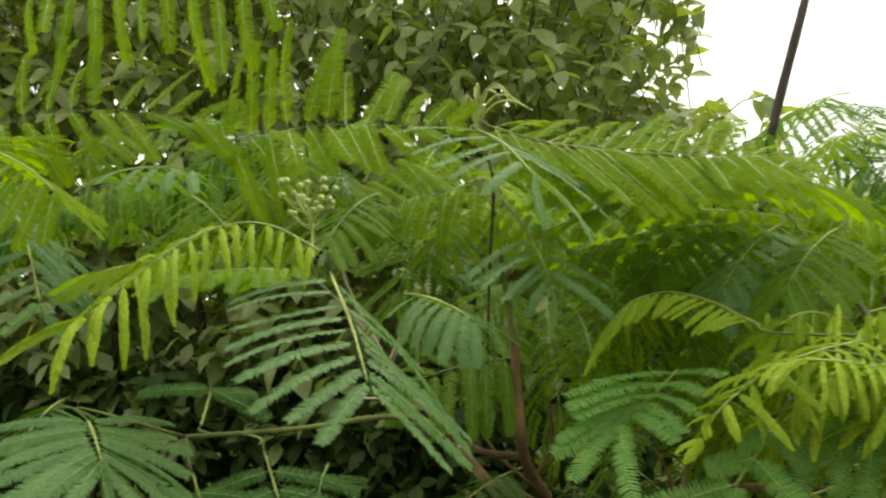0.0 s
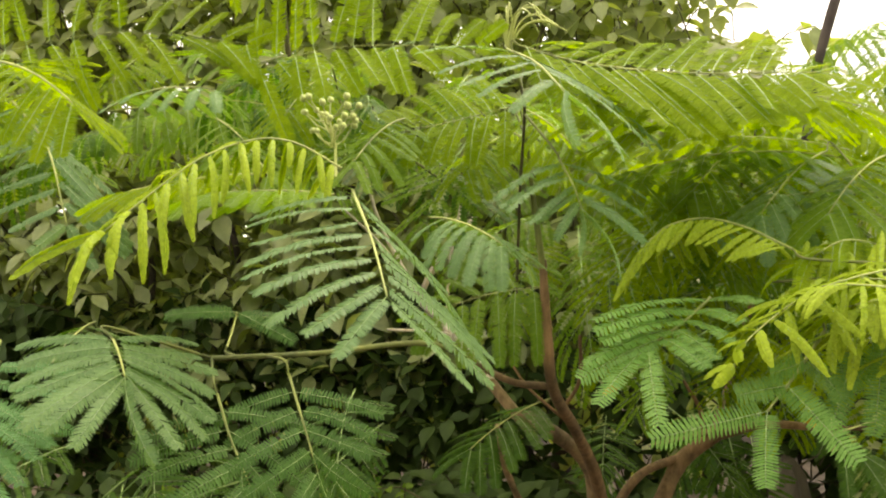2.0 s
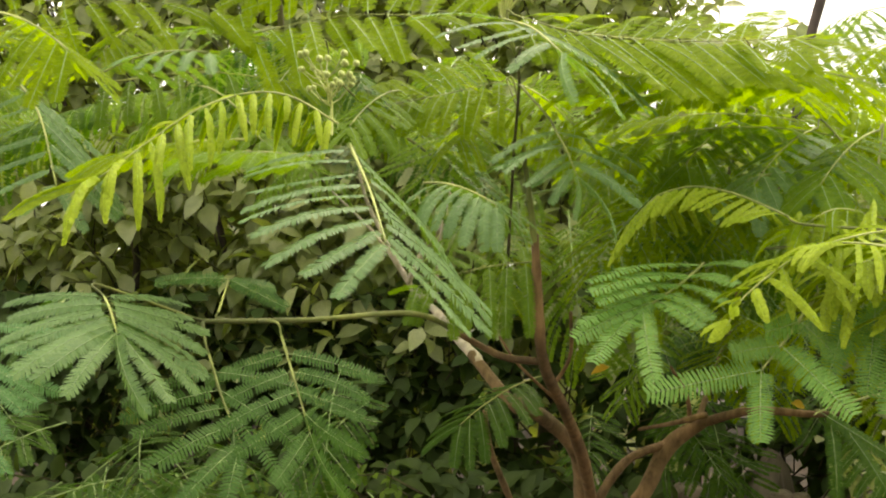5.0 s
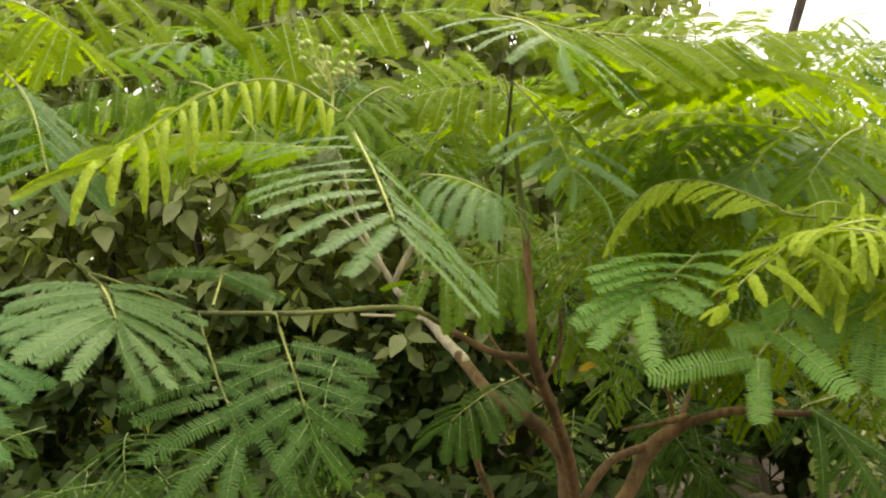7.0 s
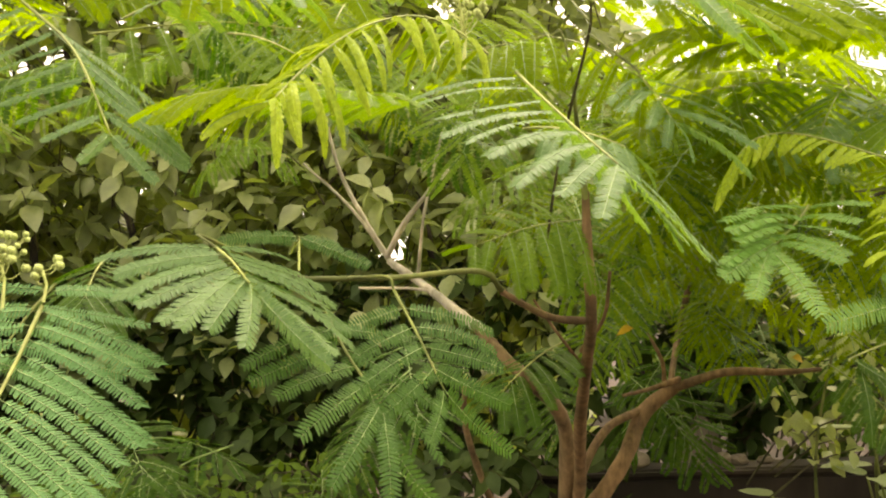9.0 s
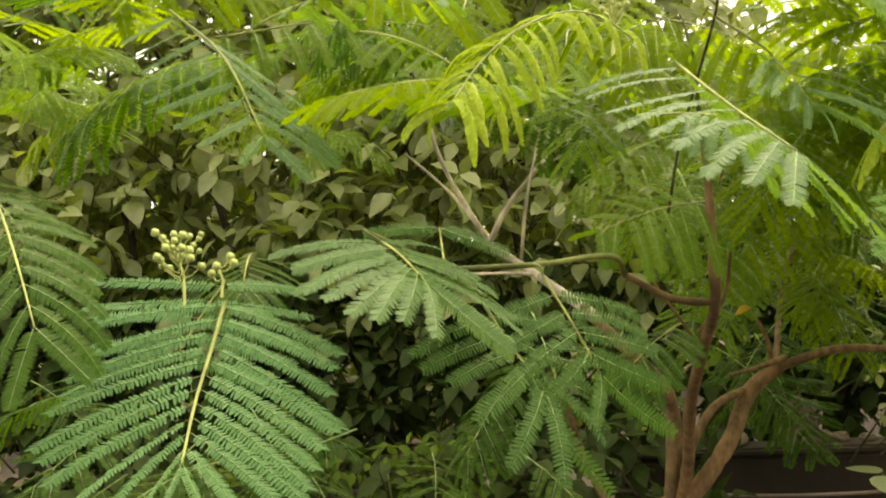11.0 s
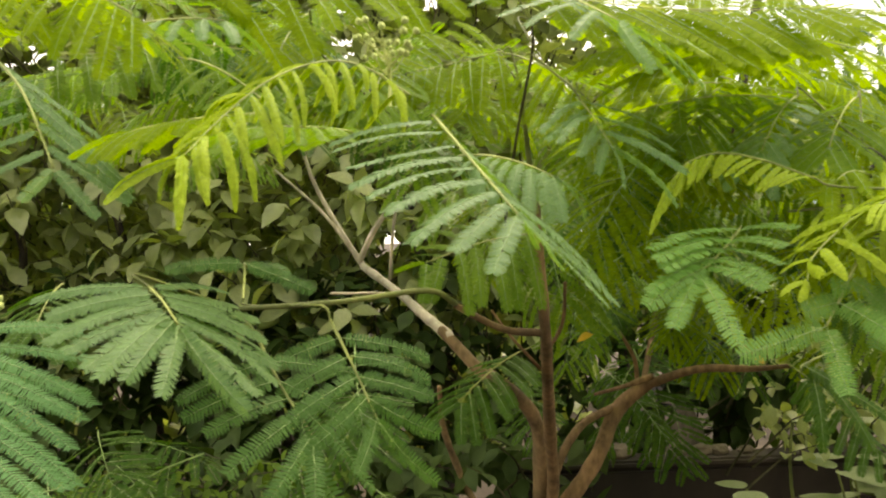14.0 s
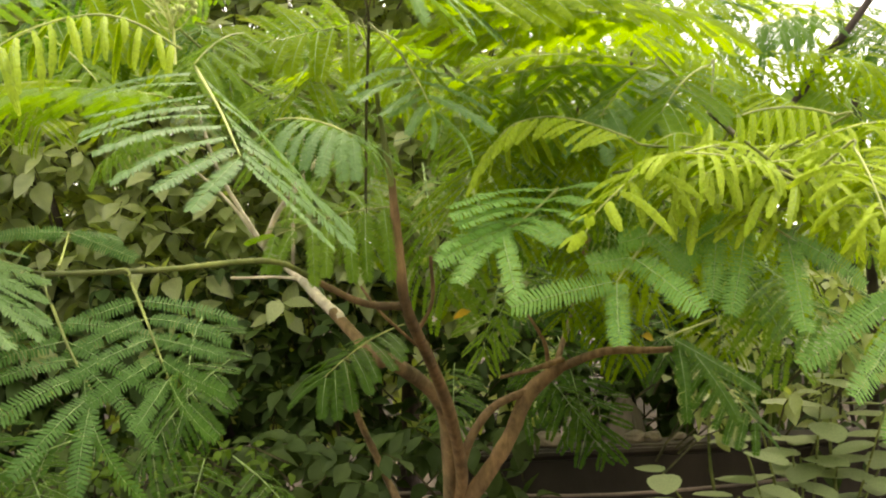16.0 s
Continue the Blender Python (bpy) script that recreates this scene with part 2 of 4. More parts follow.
def leaf_frames(a, c, sag, roll, pairs, plen, dip, bend, start, fan, jitter, r, taper=0.3, blade=0.0102, end=0.3):
    """The rachis line of a leaf, and the poses, bends and sweeps of its branches, which hang with their weight."""
    a, c = Vector(a), Vector(c)
    mid = (a + c) / 2 + Vector((0, 0, sag * (c - a).length))
    line = [quad_bezier(a, mid, c, k / 12) for k in range(13)]
    found = []
    for k in range(pairs):
        u = start + (1 - start) * k / max(1, pairs - 1)
        p = quad_bezier(a, mid, c, u)
        tan = ((mid - a) * (1 - u) + (c - mid) * u).normalized()
        up = (Vector((0, 0, 1)) + Vector((0, -1, 0)) * max(0.0, -tan.z) ** 2).normalized()
        up = Matrix.Rotation(radians(roll), 3, tan) @ up
        nor = (up - tan * up.dot(tan)).normalized()
        side = tan.cross(nor)
        v = k / max(1, pairs - 1)
        size = plen * (1 - taper * (1 - v) ** 2 - end * v ** 4)
        for sgn in (-1, 1):
            fwd = radians(fan[0] + (fan[1] - fan[0]) * v ** 1.8 + r.uniform(-4, 4) * jitter)
            long = size * r.uniform(1 - 0.07 * jitter, 1 + 0.07 * jitter)
            tilt = radians(dip + r.uniform(-5, 5) * jitter)
            d = (side * sgn * math.cos(fwd) + tan * math.sin(fwd))
            d = (d * math.cos(tilt) - nor * math.sin(tilt)).normalized()
            n2 = (nor - d * nor.dot(d)).normalized()
            n2 = (Matrix.Rotation(radians(15 * sgn + r.uniform(-9, 9) * jitter), 3, d) @ n2).normalized()
            y = n2.cross(d)
            hang, slide = max(0.1, n2.z), -y.z
            m = Matrix.Translation(p) @ Matrix((d, y, n2)).transposed().to_4x4()
            m = m @ Matrix.Diagonal((long, blade / UNIT_WIDTH * r.uniform(0.93, 1.07) * (1 if slide > 0 else -1), long, 1))
            found.append((m, bend * hang * r.uniform(0.75, 1.25), bend * abs(slide) * r.uniform(0.75, 1.25)))
    return line, found


def leaf(base, tip, mat, pairs=8, plen=0.09, dip=12, bend=0.4, roll=0, sag=0.12, start=0.25, fan=(12, 58), tree=None, blade=0.0102, stem=0.0013, jitter=1.0, taper=0.3, end=0.3):
    """A twice-feathered leaf: a rachis as the part, each leaf branch a piece of it."""
    line, found = leaf_frames(base, tip, sag, roll, pairs, plen, dip, bend, start, fan, jitter, rng, taper, blade, end)
    verts, faces, slots = [], [], []
    tube(verts, faces, slots, line, [stem * (1.25 - 0.6 * k / 12) for k in range(13)], 5)
    whole = part("compound_leaf", mesh_of("rachis", verts, faces, [STALK], slots, True), tree or TREE, "soft yellow-green young leaf" if mat is YOUNG else "")
    for m, b, w in found:
        part("leaf_branch", pinna(mat, b, w)[0], whole, "", m)
    LEAF_BASES.append((Vector(base), (Vector(base) - Vector(tip)).normalized(), tree or TREE))
    return whole


def spray(rachis, strips, mat, blade=0.015, tree=None):
    """A hanging leaf whose few branches run between given ends."""
    line = smooth_line(rachis, 6)
    verts, faces, slots = [], [], []
    tube(verts, faces, slots, line, [0.002 - 0.0008 * k / (len(line) - 1) for k in range(len(line))], 5)
    whole = part("compound_leaf", mesh_of("rachis", verts, faces, [STALK], slots, True), tree or TREE)
    for a, b in strips:
        a, b = Vector(a), Vector(b)
        d = b - a
        up = Vector((rng.uniform(-0.3, 0.3), -1, 0.6))
        n = (up - d * (up.dot(d) / d.length_squared)).normalized()
        d = (d + n * 0.1 * d.length)
        n = (up - d * (up.dot(d) / d.length_squared)).normalized()
        y = n.cross(d.normalized())
        m = Matrix.Translation(a) @ Matrix((d, y * (blade / UNIT_WIDTH), n * d.length)).transposed().to_4x4()
        part("leaf_branch", pinna(mat, 0.12 if rng.random() < 0.4 else 0.45, 0)[0], whole, "", m)
    LEAF_BASES.append((line[0], (line[0] - line[1]).normalized(), tree or TREE))
    return whole


def arc_chord(bend, sweep):
    """Where the tip of a bent unit branch ends up."""
    place = Vector((0, 0, 0))
    for k in range(60):
        th, ph = -bend * (k / 60) ** 1.3, sweep * (k / 60) ** 1.2
        place += Vector((math.cos(th) * math.cos(ph), math.cos(th) * math.sin(ph), math.sin(th))) / 60
    return place


def between(controls, u):
    """A vector read off (u, vector) controls, straight between them."""
    for (a, p), (b, q) in zip(controls, controls[1:]):
        if u <= b:
            return p.lerp(q, max(0.0, (u - a) / (b - a)))
    return controls[-1][1]


def feather(rachis, left, right, mat, count, blade=0.0115, bend=0.3, sweep=0.0, stem=0.0014, jitter=1.0, level=0.45, swell=0.0, tree=None):
    """A twice-feathered leaf along a rachis; each side's branches reach for tips that run through a few given ones."""
    line = smooth_line(rachis, 8)
    far = [0.0]
    for a, b in zip(line, line[1:]):
        far.append(far[-1] + (b - a).length)

    def at(u):
        k = max(i for i in range(len(line) - 1) if far[i] <= u * far[-1] + 1e-9)
        return line[k].lerp(line[k + 1], (u * far[-1] - far[k]) / (far[k + 1] - far[k])), (line[k + 1] - line[k]).normalized()

    verts, faces, slots = [], [], []
    tube(verts, faces, slots, line, [stem * (1.25 - 0.6 * k / (len(line) - 1)) for k in range(len(line))], 5)
    whole = part("compound_leaf", mesh_of("rachis", verts, faces, [STALK], slots, True), tree or TREE, "soft yellow-green young leaf" if mat is YOUNG else "")
    for side, number in zip((left, right), count):
        reach = [(u, Vector(p) - at(u)[0]) for u, p in side]
        u0, u1 = side[0][0], side[-1][0]
        for k in range(number):
            u = u0 + (u1 - u0) * k / (number - 1)
            foot, tan = at(u)
            d = between(reach, u)
            d = d + Vector((rng.gauss(0, 1), rng.gauss(0, 1), rng.gauss(0, 1))) * 0.035 * jitter * d.length
            n = d.cross(tan)
            if n.dot(Vector((0, -0.35, 1))) < 0:
                n = -n
            n = n.normalized().lerp(Vector((0, -0.15, 1)), level * (1 - u ** 4))
            n = n - d * (n.dot(d) / d.length_squared)
            n = (Matrix.Rotation(rng.gauss(0, 0.08 + 0.05 * jitter), 3, d.normalized()) @ n).normalized()
            b = min(BENDS, key=lambda v: abs(v - bend * rng.uniform(0.6, 1.4)))
            w = min(SWEEPS, key=lambda v: abs(v - sweep))
            c = arc_chord(b, w)
            size = d.length / c.length
            wide = blade / UNIT_WIDTH * rng.uniform(0.93, 1.07) * (1 + swell * (u - 0.5))
            f1 = d.normalized()
            f3 = (n - f1 * n.dot(f1)).normalized()
            flip = 1 if f3.cross(f1).z < 0 else -1
            c = Vector((c.x * size, c.y * wide * flip, c.z * size))
            e1 = c.normalized()
            e3 = (Vector((0, 0, 1)) - e1 * e1.z).normalized()
            turn = Matrix((f1, f3.cross(f1), f3)).transposed() @ Matrix((e1, e3.cross(e1), e3))
            m = Matrix.Translation(foot) @ turn.to_4x4() @ Matrix.Diagonal((size, wide * flip, size, 1))
            part("leaf_branch", pinna(mat, b, w)[0], whole, "", m)
    LEAF_BASES.append((line[0], (line[0] - line[1]).normalized(), tree or TREE))
    return whole


FILL = {}


def fill_mesh(mat, variant):
    """A whole leaf in one mesh, of unit length along +x, for the thick of the crown."""
    key = (mat.name, variant)
    if key not in FILL:
        r = random.Random(variant * 31 + 5)
        bend = (0.1, 0.35, 0.7)[variant % 3]
        line, found = leaf_frames((0, 0, 0), (1, 0, -0.15 - 0.1 * bend), 0.15, 0, 6 + variant % 3, 0.48, 4 + 14 * bend, bend, 0.22, (14, 60), 1.3, r, 0.3, 0.062)
        verts, faces, slots = [], [], []
        tube(verts, faces, slots, line[::3], [0.007, 0.006, 0.005, 0.004, 0.003], 4, 1)
        for m, b, w in found:
            gv, gf, gs = pinna(mat, b, w, False)[1]
            first = len(verts)
            verts.extend(m @ v for v in gv)
            faces.extend(tuple(first + i for i in f) for f in gf)
            slots.extend(gs)
        FILL[key] = mesh_of("compound_leaf", verts, faces, [mat, RACHILLA], slots)
    return FILL[key]


def fill_leaf(place, heading, pitch, roll, size, mat, tree):
    m = Matrix.Translation(place) @ Euler((radians(roll), radians(-pitch), radians(heading)), "XYZ").to_matrix().to_4x4() @ Matrix.Scale(size, 4)
    return part("compound_leaf", fill_mesh(mat, rng.randrange(6)), tree, "", m)


def branch(points, tree=None, mat=None, r0=0.01, r1=0.006, name="branch", label=""):
    t = tree or TREE
    WOOD_LINES.setdefault(t.name, []).extend(smooth_line(points, 8))
    return part(name, limb_mesh(name, points, r0, r1, mat or BARK), t, label)


LEAF_BASES, WOOD_LINES = [], {}

# ---- ground, wall, distance ----
def ground_sheet():
    xs = [-300, -80, -20, -8] + [-5 + 0.25 * k for k in range(41)] + [8, 20, 80, 300]
    ys = [-300, -80, -20, -6] + [-3 + 0.25 * k for k in range(41)] + [10, 20, 80, 400]
    verts = [(x, y, 0.035 * noise.noise(Vector((x * 1.3, y * 1.3, 0))) if max(abs(x), abs(y)) < 9 else 0.0) for y in ys for x in xs]
    n = len(xs)
    faces = [(j * n + i, j * n + i + 1, (j + 1) * n + i + 1, (j + 1) * n + i) for j in range(len(ys) - 1) for i in range(n - 1)]
    ob = new("ground", mesh_of("ground", verts, faces, [SOIL], None, True))
    return tagged(ob, "bare brown soil under the shrubs", "ground", "", "structure")


ground_sheet()


def slab(x0, x1, y0, y1, z0, z1, bevel=0.012):
    bm = bmesh.new()
    bmesh.ops.create_cube(bm, size=1)
    for v in bm.verts:
        v.co = Vector(((x0 + x1) / 2 + v.co.x * (x1 - x0), (y0 + y1) / 2 + v.co.y * (y1 - y0), (z0 + z1) / 2 + v.co.z * (z1 - z0)))
    bmesh.ops.bevel(bm, geom=bm.edges[:], offset=bevel, segments=2, affect="EDGES")
    return bm


def from_bm(name, bm, mat):
    me = bpy.data.meshes.new(name)
    bm.to_mesh(me)
    bm.free()
    me.materials.append(mat)
    return me


WALL_Y, WALL_TOP = 2.72, 0.85
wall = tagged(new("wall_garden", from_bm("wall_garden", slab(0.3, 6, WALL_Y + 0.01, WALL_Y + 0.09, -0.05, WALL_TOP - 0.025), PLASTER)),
              "low plastered garden wall, its shade put into a near-black colour", "wall", "", "structure")
for k in range(6):
    x = 0.28 + k
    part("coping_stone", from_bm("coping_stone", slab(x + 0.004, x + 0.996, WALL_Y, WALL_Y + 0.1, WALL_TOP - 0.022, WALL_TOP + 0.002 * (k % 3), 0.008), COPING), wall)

wall.matrix_basis = pose(0.6, WALL_Y, 0, 0, 0, -6.3) @ pose(-0.6, -WALL_Y, 0)


def boulder(place, size, seed):
    bm = bmesh.new()
    bmesh.ops.create_icosphere(bm, subdivisions=3, radius=1)
    for v in bm.verts:
        n = v.co.normalized()
        r = 1 + 0.25 * noise.noise(n * 1.7 + Vector((seed, 0, 0))) + 0.08 * noise.noise(n * 5 + Vector((0, seed, 0)))
        v.co = Vector((n.x * r * size[0], n.y * r * size[1], max(n.z * r, -0.9) * size[2]))
    ob = new("boulder", from_bm("boulder", bm, RUBBLE))
    ob.location = place
    return tagged(ob, "pale weathered boulder behind the low wall", "stone")


boulder((0.98, 3.05, 0.42), (0.13, 0.12, 0.5), 3)
rubble = random.Random(12)
for k in range(7):
    size = rubble.uniform(0.012, 0.04)
    x = 0.62 + rubble.random() * 0.55
    y = WALL_Y + 0.05 - 0.11 * (x - 0.6)
    ob = boulder((x, y, WALL_TOP + size * 0.55), (size * rubble.uniform(0.9, 1.5), size * 0.9, size * 0.75), k)
    tagged(ob, "small pale chunk of rubble lying on the wall", "stone", "rubble on the wall")
boulder((-0.55, 3.3, 0.35), (0.25, 0.2, 0.45), 8)

cable_line = smooth_line([(-4, 2.62, 0.74), (-1.2, 2.6, 0.84), (0.1, 2.6, 0.79), (1.2, 2.62, 0.72), (4, 2.62, 0.85)], 8)
cv, cf, cs = [], [], []
tube(cv, cf, cs, cable_line, [0.006] * len(cable_line), 6)
tagged(new("cable", mesh_of("cable", cv, cf, [CABLE], cs, True)), "thin sagging pinkish grey cable along the wall", "cable")


# unseen wall added behind the camera, which shuts off the low sky on that side
rear = new("wall_sky_blocker", from_bm("wall_sky_blocker", slab(-9, 9, -3.3, -3.0, -0.05, 2.5, 0.02), COPING))
tagged(rear, "plain grey-brown wall added unseen to cut low sky light", "wall", "", "structure")


# ---- broad leaves ----
def broad_geo(length, width, fold=0.25, curl=0.35, point=1.0):
    """An ovate leaf along +x with a folded midrib, from a short stalk to a drawn-out tip."""
    verts, faces = [], []
    rows = [(0.0, 0.012), (0.12, 0.25), (0.3, 0.8), (0.5, 1.0), (0.72, 0.72), (0.9, 0.26 * point), (1.0, 0.0)]
    for u, w in rows:
        x, z = u * length, -curl * length * u * u
        hw = w * width / 2
        verts += [Vector((x, -hw, z + fold * hw)), Vector((x, 0, z)), Vector((x, hw, z + fold * hw))]
    for k in range(len(rows) - 1):
        a = 3 * k
        faces += [(a, a + 1, a + 4, a + 3), (a + 1, a + 2, a + 5, a + 4)]
    return verts, faces


BROAD = [broad_geo(1, 0.56, 0.25, 0.2), broad_geo(1, 0.64, 0.4, 0.35), broad_geo(1, 0.5, 0.3, 0.1)]


def shoot_leaves(r, place, out, count, size):
    """Poses of the leaves round the end of a shoot."""
    out = Vector(out).normalized()
    side = out.orthogonal().normalized()
    poses = []
    for k in range(count):
        a = 2.4 * k + r.uniform(-0.4, 0.4)
        d = Matrix.Rotation(a, 3, out) @ side
        d = (d * 0.9 + out * r.uniform(0.0, 0.7) + Vector((0, 0, -0.2))).normalized()
        up = (Vector((0, -0.35, 1)) + 0.6 * Vector((r.uniform(-1, 1), r.uniform(-1, 1), 0)))
        up = (up - d * up.dot(d)).normalized()
        y = up.cross(d)
        s = size * r.uniform(0.7, 1.2)
        poses.append(Matrix.Translation(Vector(place) - out * 0.02 * k) @ Matrix((d, y, up)).transposed().to_4x4() @ Matrix.Scale(s, 4))
    return poses


def broad_foliage(owner, name, shoots, r, size, mat, singles, per=7):
    """Leaves on many shoots: the nearest as pieces of their own, the rest joined."""
    meshes = [mesh_of("leaf", g[0], g[1], [mat], None, True) for g in BROAD]
    shoots = sorted(shoots, key=lambda s: s[0][1])
    verts, faces, made = [], [], 0
    tv, tf, ts = [], [], []
    for place, out in shoots:
        o = Vector(out).normalized()
        p = Vector(place)
        tube(tv, tf, ts, [p + o * 0.01, p - o * 0.1, p - o * 0.22 + Vector((0, 0, -0.06))], [0.0015, 0.0025, 0.004], 4)
        for m in shoot_leaves(r, place, out, r.randint(per - 2, per + 2), size):
            which = r.randrange(3)
            if made < singles:
                part("leaf", meshes[which], owner, "", m)
                made += 1
                continue
            first = len(verts)
            verts.extend(m @ v for v in BROAD[which][0])
            faces.extend(tuple(first + i for i in f) for f in BROAD[which][1])
    if verts:
        tagged(part(name, mesh_of(name, verts, faces, [mat], None, True), owner), kind="stuff")
    tagged(part("twig_mass", mesh_of("twig_mass", tv, tf, [DARKTWIG], ts), owner), kind="stuff")


# broad-leaved thicket behind the feathery tree
r = random.Random(21)
thicket = thing("broad_leaf_shrub", "tall dense shrub with dull green oval leaves behind the wall", "shrub", (0, 0, 0))
shoots = []
while len(shoots) < 3500:
    x, y, z = r.uniform(-3.3, 1.7), 3.0 + 1.3 * r.random() ** 1.2, r.uniform(1.22, 3.5)
    edge = 0.9 + 0.22 * noise.noise(Vector((0, 0, z * 2.5))) + 1.1 * max(0.0, 2.6 - z) + 0.14 * (y - 3.0)
    if x > edge or noise.noise(Vector((x * 1.9, y, z * 1.9))) < -0.45:
        continue
    shoots.append(((x, y, z), (r.uniform(-0.7, 0.7), -0.8, r.uniform(-0.1, 0.8))))
broad_foliage(thicket, "foliage", shoots, r, 0.102, HEDGE, 300)
deep_thicket = thing("broad_leaf_tree", "tall broad-leaved tree filling the garden's far side", "tree", (0, 0, 0))
shoots = []
while len(shoots) < 1700:
    x, y, z = r.uniform(-4.6, 1.3), r.uniform(4.4, 5.4), r.uniform(0.5, 4.6)
    if x < 1.05 + 0.3 * noise.noise(Vector((3, 0, z * 2))):
        shoots.append(((x, y, z), (r.uniform(-0.8, 0.8), -0.7, r.uniform(0, 0.8))))
broad_foliage(deep_thicket, "foliage", shoots, r, 0.17, HEDGE, 0)
for k in range(4):
    x = -3.6 + 1.3 * k
    part("trunk", limb_mesh("trunk", [(x, 5.0, -0.05), (x + 0.1, 5.0, 1.5), (x - 0.1, 4.9, 3.0), (x, 4.9, 4.3)], 0.07, 0.015, GREYBARK), deep_thicket)
for k in range(6):
    x = -2.9 + 0.6 * k + r.uniform(-0.15, 0.15)
    top = r.uniform(2.3, 3.2)
    part("stem", limb_mesh("stem", [(x, 3.5, -0.05), (x + r.uniform(-.1, .1), 3.45, 0.8), (x + r.uniform(-.25, .25), 3.5, 1.6), (x + r.uniform(-.4, .4), 3.6, top)], 0.03, 0.008, GREYBARK), thicket)

# undergrowth below, its shade put into the leaf colour
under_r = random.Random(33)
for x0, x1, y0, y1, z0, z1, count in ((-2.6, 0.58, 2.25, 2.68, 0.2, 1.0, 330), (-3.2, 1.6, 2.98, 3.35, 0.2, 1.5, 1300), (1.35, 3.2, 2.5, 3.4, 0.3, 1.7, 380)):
    low = thing("undergrowth_shrub", "low broad-leaved undergrowth, its shade put into the dark colour", "shrub", (0, 0, 0), "undergrowth")
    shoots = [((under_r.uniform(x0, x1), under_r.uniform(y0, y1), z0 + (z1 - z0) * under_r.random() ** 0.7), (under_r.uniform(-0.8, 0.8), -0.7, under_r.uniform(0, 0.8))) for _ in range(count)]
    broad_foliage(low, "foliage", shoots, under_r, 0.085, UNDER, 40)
    for k in range(5):
        x, y = under_r.uniform(x0, x1), (y0 + y1) / 2
        part("stem", limb_mesh("stem", [(x, y, -0.05), (x + 0.05, y, z1 * 0.4), (x - 0.05, y, z1 * 0.9)], 0.012, 0.005, GREYBARK), low)

# lighter small-leaved shrub by the wall
side_r = random.Random(77)
side_shrub = thing("small_leaf_shrub", "light green small-leaved shrub beside the wall", "shrub", (0, 0, 0))
shoots = [((side_r.uniform(0.95, 1.75), side_r.uniform(2.0, 2.5), side_r.uniform(1.0, 1.42)), (side_r.uniform(-0.8, 0.8), -0.7, side_r.uniform(0, 0.8))) for _ in range(75)]
broad_foliage(side_shrub, "foliage", shoots, side_r, 0.06, HEDGE, 150)
for k in range(5):
    x = 1.0 + 0.17 * k
    part("stem", limb_mesh("stem", [(x, 2.3, -0.05), (x + 0.04, 2.3, 0.5), (x - 0.03, 2.25, 0.95), (x + 0.02, 2.2, 1.35)], 0.007, 0.003, TWIG), side_shrub)

# low yellow-green herb between the tree and the wall
herb_r = random.Random(41)
for x, y in ((-0.42, 2.3), (-0.85, 2.2)):
    herb = thing("low_herb", "low yellow-green small-leaved herb on the soil", "plant", (0, 0, 0), "herbs by the wall")
    shoots = [((x + herb_r.gauss(0, 0.1), y + herb_r.gauss(0, 0.06), 1.04 - abs(herb_r.gauss(0, 0.13))), (herb_r.uniform(-0.8, 0.8), -0.7, herb_r.uniform(0, 0.8))) for _ in range(40)]
    broad_foliage(herb, "foliage", shoots, herb_r, 0.035, FAR, 40)
    for k in range(3):
        part("stem", limb_mesh("stem", [(x, y, -0.05), (x + 0.03 * k, y, 0.5), (x + 0.06 * (k - 1), y, 0.95)], 0.006, 0.003, TWIG), herb)

# far belt of trees
far_r = random.Random(5)
belt = thing("far_trees", "distant belt of green trees beyond the garden", "trees", (0, 0, 0), "", "stuff")
shoots = []
while len(shoots) < 1500:
    x, y = far_r.uniform(-9, 11), far_r.uniform(7.5, 9.5)
    top = 2.7 + 0.9 * noise.noise(Vector((x * 0.5, 3, 0))) + 0.5 * noise.noise(Vector((x * 1.7, 7, 0)))
    shoots.append(((x, y, top * (1 - far_r.random() ** 1.6)), (far_r.uniform(-1, 1), -0.7, far_r.uniform(0, 0.8))))
broad_foliage(belt, "foliage", shoots, far_r, 0.3, FAR, 0, 6)

# ---- the feathery tree ----
TREE = thing("mimosa_tree", "young mimosa tree with feathery green leaves and several brown stems", "tree", (0, 0, 0))
REAR = thing("mimosa_tree", "slender dark-stemmed mimosa tree with a feathery crown behind the other", "tree", (0, 0, 0))
branch([(0.283, 2.210, -0.043), (0.273, 2.190, 0.467), (0.263, 2.150, 0.857)], r0=0.06, r1=0.045, name="trunk")
FORK = (0.263, 2.150, 0.837)
branch([FORK, (0.288, 2.080, 0.957), (0.247, 1.900, 1.154), (0.185, 1.620, 1.312), (0.136, 1.401, 1.422), (0.126, 1.375, 1.534), (0.122, 1.365, 1.62)], r0=0.0165, r1=0.006, name="limb")
branch([(0.122, 1.365, 1.61), (0.108, 1.35, 1.72), (0.10, 1.34, 1.80)], r0=0.0055, r1=0.0022, mat=TWIG)
branch([FORK, (0.333, 2.100, 0.937), (0.408, 2.104, 1.037), (0.471, 2.140, 1.137), (0.557, 2.130, 1.205)], r0=0.023, r1=0.017, name="limb")
branch([(0.533, 2.130, 1.187), (0.66, 2.35, 1.36), (0.68, 2.2, 1.6), (0.654, 1.840, 1.788)], mat=BARK, r0=0.008, r1=0.0105)
branch([(0.283, 2.080, 0.967), (0.308, 2.070, 1.047), (0.373, 2.100, 1.117), (0.473, 2.140, 1.147)], r0=0.0115, r1=0.009, name="limb")
